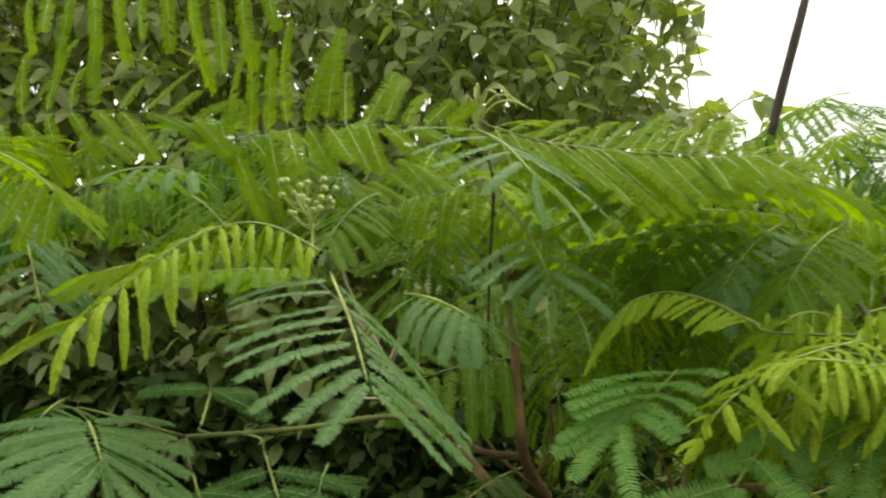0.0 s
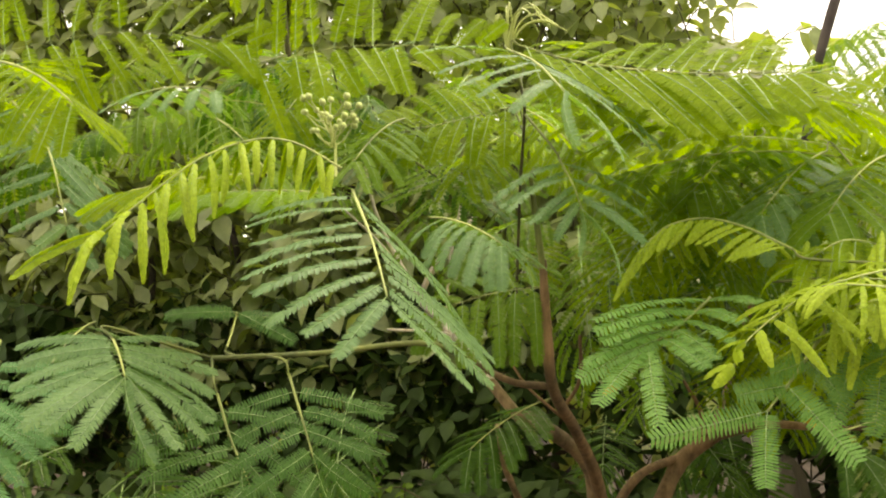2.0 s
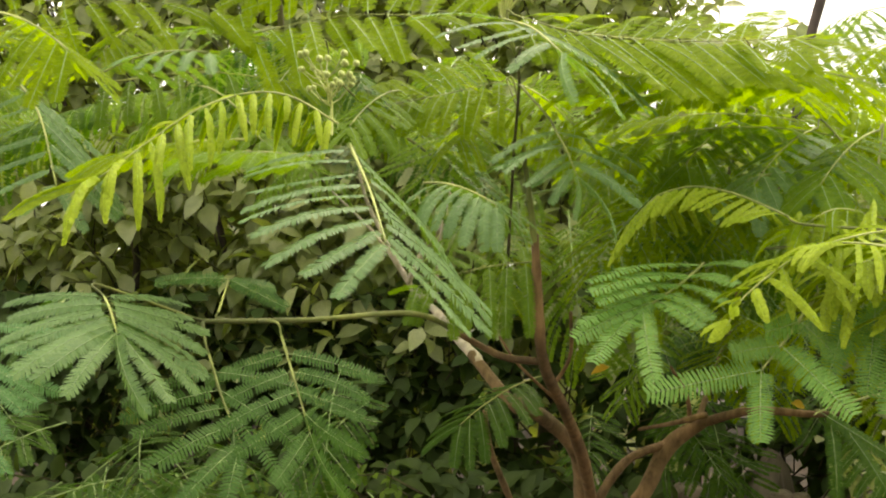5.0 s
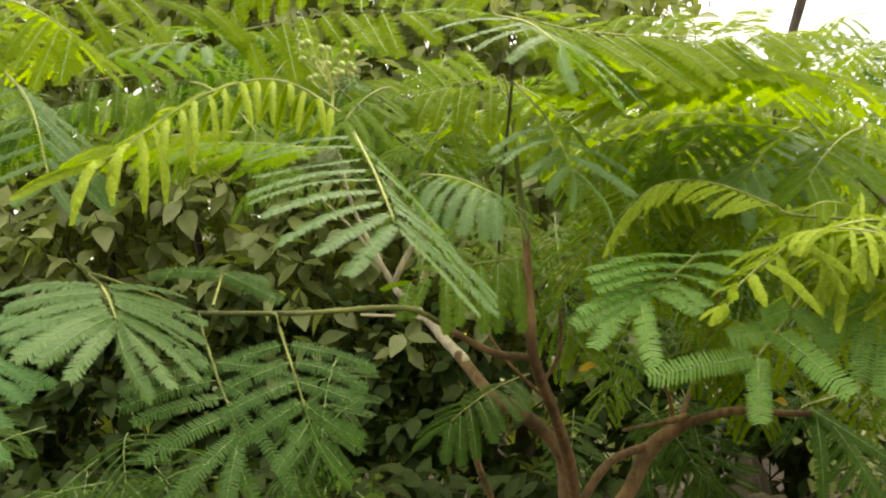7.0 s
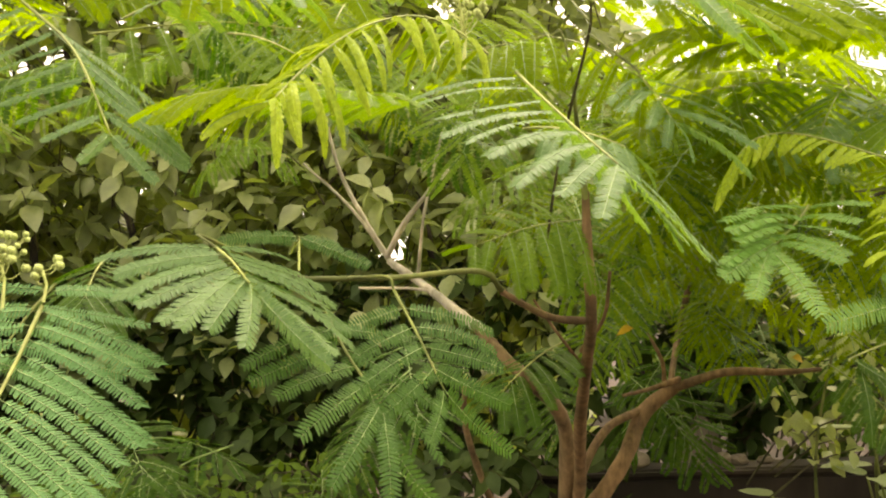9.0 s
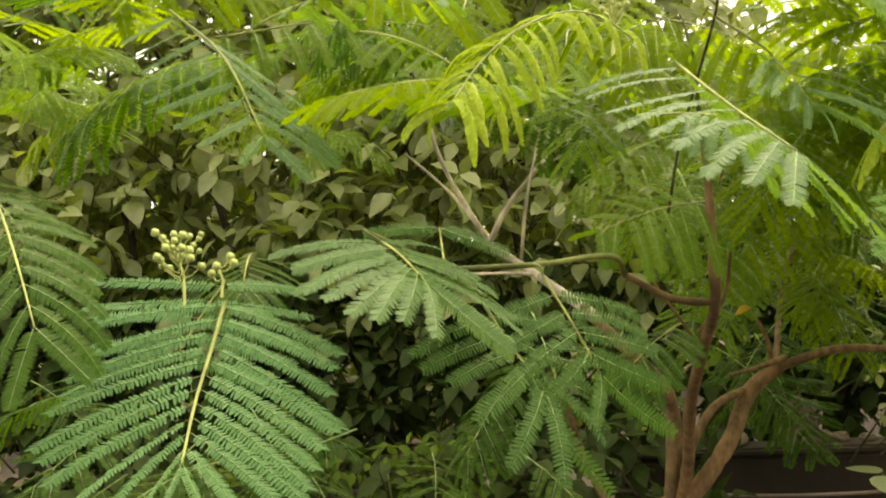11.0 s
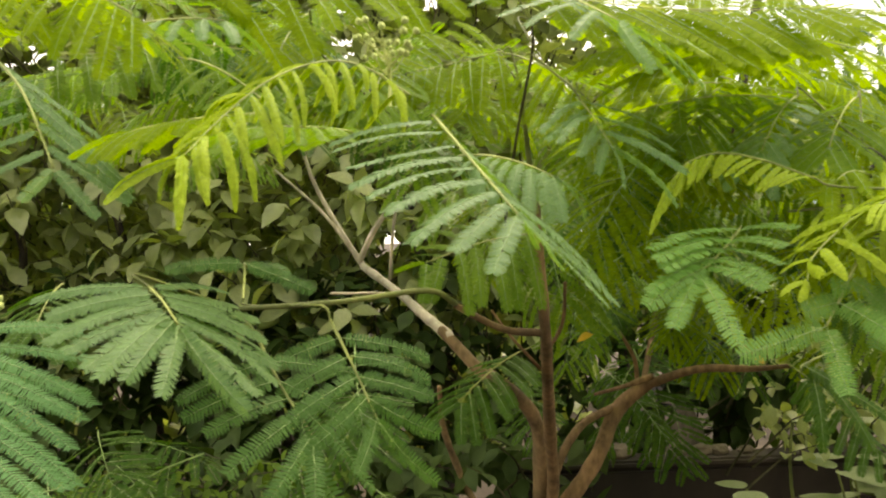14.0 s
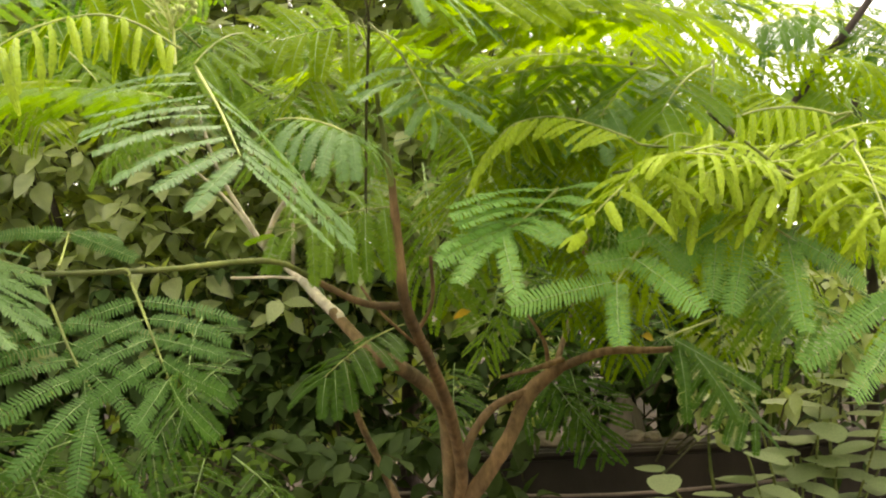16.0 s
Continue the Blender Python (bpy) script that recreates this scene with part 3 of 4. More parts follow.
branch([(0.654, 1.840, 1.788), (0.667, 1.820, 1.850), (0.673, 1.757, 2.004), (0.740, 1.720, 2.263), (0.754, 1.700, 2.347)], mat=GREYBARK, r0=0.011, r1=0.0085, name="limb")
branch([(0.548, 2.130, 1.197), (0.642, 2.050, 1.241), (0.754, 2.000, 1.243), (0.821, 1.950, 1.253)], r0=0.012, r1=0.005)
branch([(0.554, 2.120, 1.219), (0.473, 2.070, 1.208), (0.386, 2.030, 1.200)], r0=0.008, r1=0.004)
branch([(0.522, 2.130, 1.202), (0.510, 2.110, 1.265), (0.470, 2.090, 1.335)], r0=0.007, r1=0.003)
branch([FORK, (0.247, 2.030, 1.134), (0.113, 1.860, 1.286), (0.098, 1.770, 1.292), (0.012, 1.810, 1.391)], r0=0.019, r1=0.0105, name="limb", mat=MIDBARK)
branch([(0.025, 1.803, 1.38), (-0.02, 1.87, 1.42), (-0.066, 1.970, 1.463), (-0.141, 2.080, 1.522)], r0=0.0115, r1=0.0085, mat=PALEBARK)
branch([(0.163, 2.310, 0.797), (0.103, 2.350, 0.937), (0.048, 2.250, 1.097), (0.033, 2.150, 1.217)], r0=0.012, r1=0.006, mat=MIDBARK)
branch([(-0.134, 2.080, 1.516), (-0.189, 2.090, 1.608), (-0.249, 2.100, 1.731), (-0.281, 2.100, 1.860)], r0=0.0065, r1=0.0035, mat=PALEBARK)
branch([(-0.134, 2.080, 1.510), (-0.220, 2.090, 1.640), (-0.332, 2.100, 1.752)], r0=0.0048, r1=0.0025, mat=PALEBARK)
branch([(-0.146, 2.080, 1.536), (-0.101, 2.050, 1.617), (-0.008, 2.030, 1.726)], r0=0.0075, r1=0.005, mat=PALEBARK)
branch([(-0.079, 2.050, 1.490), (-0.065, 2.000, 1.632), (-0.025, 1.970, 1.800)], r0=0.0042, r1=0.003, mat=PALEBARK)
branch([(0.017, 1.850, 1.384), (-0.058, 1.950, 1.455), (-0.212, 2.000, 1.466)], r0=0.005, r1=0.003, mat=PALEBARK)
branch([(0.130, 1.400, 1.423), (0.069, 1.400, 1.432), (-0.006, 1.390, 1.473)], r0=0.0065, r1=0.0045)
branch([(-0.006, 1.390, 1.476), (-0.060, 1.250, 1.507), (-0.180, 1.150, 1.504), (-0.295, 1.070, 1.507)], r0=0.0045, r1=0.003, mat=TWIG)
branch([(0.079, 1.450, 1.538), (0.085, 1.390, 1.653), (0.089, 1.310, 1.741), (0.095, 1.230, 1.825), (0.090, 1.200, 1.857)], r0=0.0024, r1=0.0018, mat=DARKTWIG)
branch([(0.159, 1.550, 1.361), (0.186, 1.500, 1.421), (0.183, 1.450, 1.497)], r0=0.004, r1=0.003)
branch([(0.164, 1.580, 1.338), (0.100, 1.500, 1.406), (0.068, 1.500, 1.453)], r0=0.003, r1=0.002)
branch([(-0.287, 1.350, 2.157), (-0.286, 1.370, 2.073), (-0.281, 1.400, 1.959)], r0=0.004, r1=0.005, mat=DARKTWIG)
branch([(0.503, 1.570, 1.852), (0.494, 1.600, 1.787), (0.474, 1.630, 1.710)], r0=0.003, r1=0.0035, mat=DARKTWIG)
branch([(-0.208, 1.450, 1.890), (-0.145, 1.500, 1.835), (-0.042, 1.550, 1.761)], r0=0.0018, r1=0.0026, mat=TWIG)
branch([(0.524, 0.900, 1.560), (0.545, 1.050, 1.613), (0.582, 1.250, 1.688)], r0=0.003, r1=0.004, mat=DARKTWIG)

WOOD_LINES[REAR.name] = []
branch([(1.006, 1.450, 1.949), (0.958, 1.500, 1.865), (0.917, 1.550, 1.797), (0.877, 1.610, 1.714), (0.773, 1.700, 1.597)], tree=REAR, mat=GREYBARK, r0=0.006, r1=0.010)
branch([(1.603, 2.450, -0.033), (1.523, 2.400, 0.717), (1.453, 2.250, 1.317), (1.303, 2.050, 1.867)], tree=REAR, mat=GREYBARK, r0=0.022, r1=0.01, name="trunk")

# main blue-green leaf, its far half turned edge-on
feather([(-0.080, 0.868, 1.694), (-0.052, 0.812, 1.644), (-0.028, 0.740, 1.595)],
        [(0.06, (-0.175, 0.850, 1.668)), (0.4, (-0.167, 0.779, 1.631)), (0.52, (-0.150, 0.739, 1.613)), (0.66, (-0.134, 0.710, 1.594)), (0.82, (-0.102, 0.695, 1.577)), (1, (-0.054, 0.679, 1.553))],
        [(0.06, (0.012, 0.900, 1.592)), (0.4, (0.045, 0.850, 1.548)), (0.85, (0.056, 0.778, 1.520)), (1, (0.051, 0.734, 1.509))], BLUE, (9, 9), blade=.0105, bend=.3, level=.75)
# drooping blue-green leaf beside it
feather([(-0.363, 0.950, 1.542), (-0.345, 0.926, 1.528), (-0.326, 0.899, 1.507)],
        [(0.04, (-0.472, 0.955, 1.533)), (0.5, (-0.425, 0.870, 1.491)), (0.8, (-0.364, 0.785, 1.483)), (1, (-0.315, 0.781, 1.460))],
        [(0.04, (-0.300, 1.030, 1.525)), (0.4, (-0.248, 0.965, 1.480)), (0.75, (-0.231, 0.887, 1.454)), (1, (-0.252, 0.801, 1.443))], BLUE, (10, 10), blade=.0115, bend=.3, level=.2)
# large front leaf
feather([(-0.520, 0.934, 1.491), (-0.526, 0.891, 1.449), (-0.531, 0.843, 1.410), (-0.530, 0.784, 1.370)],
        [(0.03, (-0.654, 0.952, 1.461)), (0.25, (-0.672, 0.887, 1.423)), (0.5, (-0.670, 0.834, 1.375)), (0.75, (-0.628, 0.783, 1.334)), (1, (-0.554, 0.741, 1.308))],
        [(0.03, (-0.403, 0.898, 1.437)), (0.25, (-0.411, 0.844, 1.391)), (0.5, (-0.412, 0.801, 1.363)), (0.75, (-0.425, 0.758, 1.324)), (1, (-0.487, 0.741, 1.308))], FRONT, (12, 12), blade=.0078, bend=.12, sweep=.6, stem=.0018, level=.1)
# its neighbour behind, mostly covered
feather([(-0.535, 1.020, 1.510), (-0.555, 1.000, 1.481), (-0.581, 0.980, 1.437)],
        [(0.1, (-0.693, 1.050, 1.516)), (0.5, (-0.696, 1.020, 1.475)), (1, (-0.666, 0.980, 1.418))],
        [(0.1, (-0.455, 1.050, 1.487)), (0.5, (-0.436, 1.020, 1.432)), (1, (-0.491, 0.980, 1.397))], FRONT, (5, 5), blade=.011, bend=.3)
# arching young leaf
feather([(-0.098, 0.908, 1.720), (-0.140, 0.892, 1.744), (-0.178, 0.880, 1.748), (-0.224, 0.860, 1.730), (-0.263, 0.835, 1.696), (-0.293, 0.790, 1.655)],
        [(0.04, (-0.111, 0.870, 1.691)), (0.4, (-0.177, 0.834, 1.684)), (0.72, (-0.242, 0.793, 1.631)), (0.93, (-0.268, 0.762, 1.612)), (1, (-0.298, 0.720, 1.599))],
        [(0.04, (-0.137, 0.950, 1.695)), (0.4, (-0.233, 0.919, 1.712)), (0.75, (-0.313, 0.875, 1.661)), (1, (-0.329, 0.731, 1.606))], YOUNG, (17, 17), blade=.0088, bend=1.1, swell=.35, jitter=3, stem=.001)
# comb-like leaves under the twig
feather([(-0.262, 0.995, 1.475), (-0.238, 0.968, 1.430), (-0.208, 0.940, 1.386)],
        [(0.2, (-0.345, 0.945, 1.430)), (0.75, (-0.288, 0.865, 1.387)), (1, (-0.257, 0.846, 1.330))],
        [(0.2, (-0.160, 1.020, 1.430)), (0.75, (-0.140, 0.900, 1.289)), (1, (-0.207, 0.859, 1.303))], LIGHT, (5, 5), blade=.0118, bend=.6, stem=.0015, level=.1)
feather([(-0.188, 1.030, 1.493), (-0.165, 1.000, 1.445), (-0.142, 0.975, 1.392)],
        [(0.2, (-0.265, 1.000, 1.440)), (0.75, (-0.215, 0.910, 1.385)), (1, (-0.164, 0.900, 1.350))],
        [(0.2, (-0.080, 1.040, 1.440)), (0.75, (-0.079, 0.950, 1.395)), (1, (-0.089, 0.910, 1.331))], LIGHT, (5, 5), blade=.0118, bend=.6, stem=.0015, level=.1)
# folded leaf high on the open side
feather([(-0.627, 1.200, 1.856), (-0.554, 1.160, 1.784), (-0.502, 1.112, 1.678)],
        [(0.06, (-0.683, 1.180, 1.814)), (0.5, (-0.654, 1.160, 1.737)), (0.82, (-0.608, 1.131, 1.688)), (0.93, (-0.550, 1.080, 1.656)), (1, (-0.520, 1.056, 1.636))],
        [(0.06, (-0.471, 1.180, 1.727)), (0.4, (-0.429, 1.130, 1.674)), (0.7, (-0.405, 1.100, 1.637)), (0.9, (-0.410, 1.080, 1.628)), (1, (-0.445, 1.076, 1.619))], BLUE, (9, 7), blade=.0088, bend=.15, stem=.0018, level=.6)
# small blue-green leaf in the middle
feather([(0.139, 1.154, 1.750), (0.152, 1.132, 1.720), (0.162, 1.106, 1.685)],
        [(0.05, (0.055, 1.040, 1.700)), (0.4, (0.078, 1.000, 1.679)), (0.8, (0.119, 1.045, 1.654)), (1, (0.153, 1.029, 1.630))],
        [(0.05, (0.238, 1.120, 1.700)), (0.6, (0.230, 1.040, 1.650)), (1, (0.195, 0.970, 1.615))], BLUE, (7, 4), blade=.0075, bend=.35, level=.85)
# young leaves over the wall side
feather([(0.395, 1.050, 1.632), (0.355, 1.100, 1.660), (0.310, 1.120, 1.672), (0.265, 1.110, 1.662), (0.238, 1.100, 1.640)],
        [(0.04, (0.340, 1.026, 1.617)), (0.5, (0.276, 1.078, 1.638)), (0.8, (0.239, 1.071, 1.618)), (1, (0.188, 1.068, 1.573))],
        [(0.04, (0.440, 1.086, 1.605)), (0.5, (0.376, 1.133, 1.632)), (0.8, (0.294, 1.141, 1.613)), (1, (0.215, 1.120, 1.580))], YOUNG, (17, 17), blade=.0095, bend=.6, jitter=2, stem=.0012, level=.2)
feather([(0.479, 0.950, 1.612), (0.420, 0.925, 1.603), (0.361, 0.909, 1.584), (0.308, 0.900, 1.546), (0.285, 0.875, 1.522)],
        [(0.04, (0.470, 0.896, 1.573)), (0.5, (0.383, 0.872, 1.537)), (0.85, (0.302, 0.842, 1.520)), (1, (0.268, 0.840, 1.506))],
        [(0.04, (0.440, 1.001, 1.593)), (0.5, (0.326, 0.952, 1.559)), (1, (0.262, 0.869, 1.506))], YOUNG, (14, 14), blade=.0098, bend=.9, swell=.6, jitter=6, stem=.001)
# broad bright leaf roofing the crown, and the pale one below its foot
feather([(0.088, 1.200, 1.913), (0.173, 1.180, 1.882), (0.289, 1.100, 1.848), (0.416, 1.020, 1.828)],
        [(0.03, (0.176, 1.320, 1.936)), (0.35, (0.273, 1.300, 1.938)), (0.7, (0.386, 1.240, 1.917)), (1, (0.469, 1.100, 1.850))],
        [(0.03, (0.124, 1.100, 1.817)), (0.25, (0.241, 1.020, 1.775)), (0.45, (0.293, 0.990, 1.748)), (0.65, (0.328, 0.970, 1.769)), (0.85, (0.377, 0.950, 1.769)), (1, (0.440, 0.930, 1.786))], BRIGHT, (20, 20), blade=.016, bend=.25, stem=.0009, jitter=1.6)
feather([(0.072, 1.200, 1.908), (0.107, 1.080, 1.862), (0.134, 0.970, 1.805)],
        [(0.1, (-0.035, 1.120, 1.885)), (0.5, (0.017, 1.030, 1.824)), (0.8, (0.070, 0.960, 1.785)), (1, (0.134, 0.880, 1.732))],
        [(0.1, (0.216, 1.120, 1.801)), (0.5, (0.246, 1.050, 1.759)), (0.8, (0.214, 0.970, 1.732)), (1, (0.187, 0.879, 1.724))], BLUE, (6, 6), blade=.0095, bend=.35, level=.6)

# yellow-green mass of young leaves over the wall side
feather([(0.405, 1.060, 1.595), (0.485, 1.000, 1.596), (0.552, 0.950, 1.564)],
        [(0.04, (0.451, 1.140, 1.622)), (0.5, (0.548, 1.100, 1.617)), (1, (0.606, 0.950, 1.592))],
        [(0.04, (0.362, 0.980, 1.561)), (0.5, (0.445, 0.930, 1.552)), (1, (0.535, 0.900, 1.531))], YOUNG, (15, 15), blade=.0095, bend=.7, jitter=4, stem=.001, level=.6)
feather([(0.590, 1.160, 1.626), (0.652, 1.060, 1.611), (0.643, 1.000, 1.553), (0.631, 0.960, 1.488)],
        [(0.04, (0.571, 1.080, 1.569)), (0.5, (0.585, 1.000, 1.536)), (1, (0.580, 0.940, 1.453))],
        [(0.04, (0.66, 1.190, 1.622)), (0.4, (0.713, 1.050, 1.616)), (1, (0.659, 0.950, 1.436))], YOUNG, (14, 14), blade=.009, bend=.9, jitter=4, stem=.0012)
feather([(0.550, 1.150, 1.632), (0.472, 1.100, 1.642), (0.406, 1.050, 1.614)],
        [(0.04, (0.502, 1.050, 1.587)), (0.6, (0.410, 1.000, 1.584)), (1, (0.362, 1.000, 1.578))],
        [(0.04, (0.565, 1.200, 1.638)), (0.6, (0.462, 1.150, 1.632)), (1, (0.380, 1.080, 1.613))], BRIGHT, (9, 9), blade=.011, bend=.7, jitter=3, stem=.001)
# leaves high in front of the broad-leaved shrub
feather([(-0.665, 1.360, 2.186), (-0.444, 1.300, 2.191), (-0.236, 1.250, 2.146)],
        [(0.03, (-0.604, 1.300, 2.062)), (0.4, (-0.458, 1.250, 2.024)), (0.8, (-0.282, 1.200, 2.000)), (1, (-0.184, 1.200, 2.046))],
        [(0.03, (-0.743, 1.500, 2.406)), (0.5, (-0.504, 1.450, 2.423)), (1, (-0.177, 1.350, 2.215))], BRIGHT, (11, 11), blade=.013, bend=.3, stem=.0005, jitter=4)
feather([(-0.311, 1.300, 1.919), (-0.156, 1.260, 1.934), (0.030, 1.200, 1.912)],
        [(0.03, (-0.287, 1.380, 2.089)), (0.5, (-0.135, 1.360, 2.073)), (0.8, (-0.014, 1.300, 2.001)), (1, (0.086, 1.200, 1.927))],
        [(0.03, (-0.250, 1.200, 1.837)), (0.5, (-0.077, 1.160, 1.845)), (1, (0.069, 1.150, 1.866))], BRIGHT, (12, 12), blade=.0155, bend=.3, stem=.0005, jitter=4)
feather([(-0.792, 1.420, 1.982), (-0.550, 1.360, 1.994), (-0.320, 1.300, 1.954)],
        [(0.05, (-0.822, 1.500, 2.145)), (0.5, (-0.567, 1.460, 2.119)), (1, (-0.250, 1.300, 1.974))],
        [(0.05, (-0.675, 1.320, 1.867)), (0.5, (-0.452, 1.280, 1.880)), (1, (-0.255, 1.250, 1.894))], BRIGHT, (11, 11), blade=.0145, bend=.35, level=.7, stem=.0005, jitter=4)
feather([(-0.633, 1.500, 1.893), (-0.423, 1.450, 1.899), (-0.247, 1.400, 1.866)],
        [(0.05, (-0.594, 1.550, 1.994)), (0.5, (-0.390, 1.500, 1.966)), (1, (-0.181, 1.400, 1.893))],
        [(0.05, (-0.585, 1.420, 1.803)), (0.5, (-0.390, 1.380, 1.803)), (1, (-0.200, 1.350, 1.804))], MATURE, (9, 9), blade=.013, bend=.35, level=.7)
feather([(0.077, 1.350, 1.856), (-0.013, 1.330, 1.833), (-0.103, 1.300, 1.810)],
        [(0.05, (0.028, 1.420, 1.915)), (0.5, (-0.073, 1.420, 1.899)), (1, (-0.145, 1.300, 1.823))],
        [(0.05, (0.055, 1.280, 1.754)), (0.5, (-0.024, 1.250, 1.749)), (1, (-0.121, 1.250, 1.767))], BRIGHT, (9, 9), blade=.0135, bend=.35, stem=.0008, jitter=2)
feather([(1.082, 1.700, 2.002), (0.960, 1.700, 1.959), (0.815, 1.650, 1.911)],
        [(0.1, (0.988, 1.700, 2.038)), (0.5, (0.867, 1.700, 2.007)), (1, (0.725, 1.600, 1.890))],
        [(0.1, (0.977, 1.600, 1.802)), (0.5, (0.864, 1.600, 1.785)), (1, (0.732, 1.550, 1.810))], DEEP, (7, 7), blade=.0085, bend=.5, stem=.001, jitter=2, tree=REAR)

# further leaves that stand out one by one
leaf((0.591, 1.300, 1.840), (0.232, 1.170, 1.786), BRIGHT, 11, .12, dip=4, bend=.4, sag=.1, start=.08, fan=(20,58), blade=.014)
leaf((0.597, 1.400, 1.770), (0.247, 1.250, 1.746), MATURE, 10, .11, dip=8, bend=.5, sag=.1, start=.08, fan=(20,58), blade=.013)
leaf((0.111, 1.300, 1.890), (0.553, 1.170, 1.804), BRIGHT, 14, .13, dip=6, bend=.45, sag=.1, start=.06, fan=(28,60), blade=.013)
leaf((0.505, 1.300, 1.827), (0.187, 1.200, 1.820), BRIGHT, 12, .12, dip=6, bend=.4, sag=.1, start=.06, fan=(22,58), blade=.015)
leaf((0.611, 1.450, 1.791), (0.278, 1.350, 1.792), BRIGHT, 11, .12, dip=8, bend=.4, sag=.1, start=.06, fan=(22,58), blade=.014)
leaf((0.467, 1.500, 1.759), (0.213, 1.350, 1.730), BRIGHT, 9, .11, dip=8, bend=.5, sag=.1, start=.06, blade=.014)
leaf((0.627, 1.450, 1.724), (0.386, 1.350, 1.686), MATURE, 9, .11, dip=8, bend=.5, sag=.1, start=.06, blade=.014)
leaf((0.088, 1.400, 1.863), (0.174, 1.250, 1.767), BRIGHT, 7, .1, dip=30, bend=.5)
leaf((0.072, 1.450, 1.826), (0.009, 1.300, 1.762), BRIGHT, 7, .1, dip=20, bend=.4)
leaf((-0.520, 1.250, 1.847), (-0.298, 1.100, 1.844), BLUE, 7, .085, dip=15, bend=.5)
feather([(-.294, 1.125, 1.515), (-.295, 1.155, 1.54), (-.296, 1.173, 1.557)],
        [(.85, (-.36, 1.2, 1.555)), (1, (-.397, 1.158, 1.555))],
        [(.85, (-.24, 1.22, 1.54)), (1, (-.216, 1.15, 1.513))], LIGHT, (2, 2), blade=.0125, bend=.4, level=.3)
leaf((-0.027, 1.100, 1.677), (0.063, 1.000, 1.642), BLUE, 8, .095, dip=14, bend=.8)
leaf((0.698, 1.000, 1.579), (0.410, 0.950, 1.547), YOUNG, 12, .1, dip=8, bend=.6, sag=.12, blade=.012, jitter=2, start=.05)
leaf((0.704, 0.950, 1.517), (0.472, 0.930, 1.530), YOUNG, 10, .09, dip=8, bend=.6, sag=.12, blade=.011, jitter=2, start=.05)
leaf((0.625, 0.950, 1.579), (0.410, 0.930, 1.572), YOUNG, 11, .09, dip=0, bend=1.2, sag=.12, blade=.012, jitter=3)
feather([(0.127, 1.390, 1.581), (0.043, 1.370, 1.571), (-0.053, 1.330, 1.544)],
        [(0.1, (0.094, 1.460, 1.610)), (0.5, (-0.020, 1.440, 1.594)), (1, (-0.098, 1.340, 1.534))],
        [(0.1, (0.112, 1.300, 1.481)), (0.5, (0.038, 1.280, 1.465)), (1, (-0.066, 1.270, 1.493))], MATURE, (7, 7), blade=.0125, bend=.45, stem=.001, jitter=2)
leaf((0.140, 1.550, 1.381), (0.004, 1.450, 1.315), DEEP, 8, .11, dip=8, bend=.5, blade=.014)
leaf((0.692, 0.950, 1.556), (0.485, 0.900, 1.557), YOUNG, 9, .1, dip=10, bend=.6, sag=.12, blade=.012, jitter=2)
leaf((0.793, 1.050, 1.614), (0.559, 0.950, 1.602), YOUNG, 9, .08, dip=-10, bend=1.6, sag=.2, blade=.009, jitter=2.5)
leaf((-0.264, 1.150, 1.741), (-0.404, 1.080, 1.715), BRIGHT, 9, .105, dip=4, bend=.4, sag=.06, start=.1, fan=(20,55))
leaf((-0.146, 1.100, 1.708), (-0.272, 1.000, 1.703), MATURE, 9, .1, dip=4, bend=.4, sag=.06, start=.1, fan=(20,55))
leaf((-0.558, 1.300, 1.537), (-0.544, 1.150, 1.492), DEEP, 8, .095, dip=12, bend=.4)
leaf((-0.753, 0.950, 1.630), (-0.649, 0.800, 1.486), DEEP, 9, .1, dip=15, bend=.5)
leaf((0.565, 0.870, 1.593), (0.532, 0.770, 1.515), YOUNG, 10, .085, dip=-20, bend=2.1, start=.1, jitter=2.5, blade=.0075, fan=(0,50))
leaf((0.606, 0.970, 1.640), (0.485, 0.950, 1.641), YOUNG, 8, .05, dip=55, bend=.8, sag=.15, start=.1, blade=.0085)
leaf((0.530, 0.900, 1.560), (0.369, 0.880, 1.595), YOUNG, 10, .09, dip=0, bend=1.2, sag=.15, blade=.0085, jitter=2.5)
leaf((-0.472, 0.900, 1.840), (-0.334, 0.810, 1.776), BRIGHT, 8, .09, dip=25, bend=.4)
leaf((-0.400, 1.350, 1.855), (-0.245, 1.150, 1.740), MATURE, 8, .09, dip=14, bend=.4)
leaf((-0.080, 1.350, 1.843), (-0.128, 1.150, 1.757), MATURE, 8, .09, dip=14, bend=.4)
leaf((-0.213, 1.400, 1.929), (-0.251, 1.250, 1.831), BRIGHT, 8, .09, dip=14, bend=.4)
leaf((-0.534, 1.450, 1.983), (-0.552, 1.350, 1.913), BRIGHT, 8, .09, dip=14, bend=.4)
leaf((0.541, 1.350, 1.778), (0.404, 1.200, 1.681), BLUE, 8, .11, dip=16, bend=.5, blade=.014)
leaf((0.471, 1.450, 1.815), (0.337, 1.300, 1.721), MATURE, 8, .11, dip=16, bend=.5, blade=.014)
leaf((0.608, 1.300, 1.766), (0.472, 1.150, 1.677), MATURE, 8, .11, dip=12, bend=.5, blade=.014)
leaf((0.666, 1.650, 1.307), (0.745, 1.500, 1.177), DEEP, 9, .09, dip=20, bend=.4)
leaf((0.875, 1.850, 2.103), (0.645, 1.750, 1.999), MATURE, 9, .11, dip=30, bend=.4, tree=REAR)
leaf((0.828, 1.650, 1.979), (0.636, 1.550, 1.908), BRIGHT, 9, .1, dip=30, bend=.4, tree=REAR)
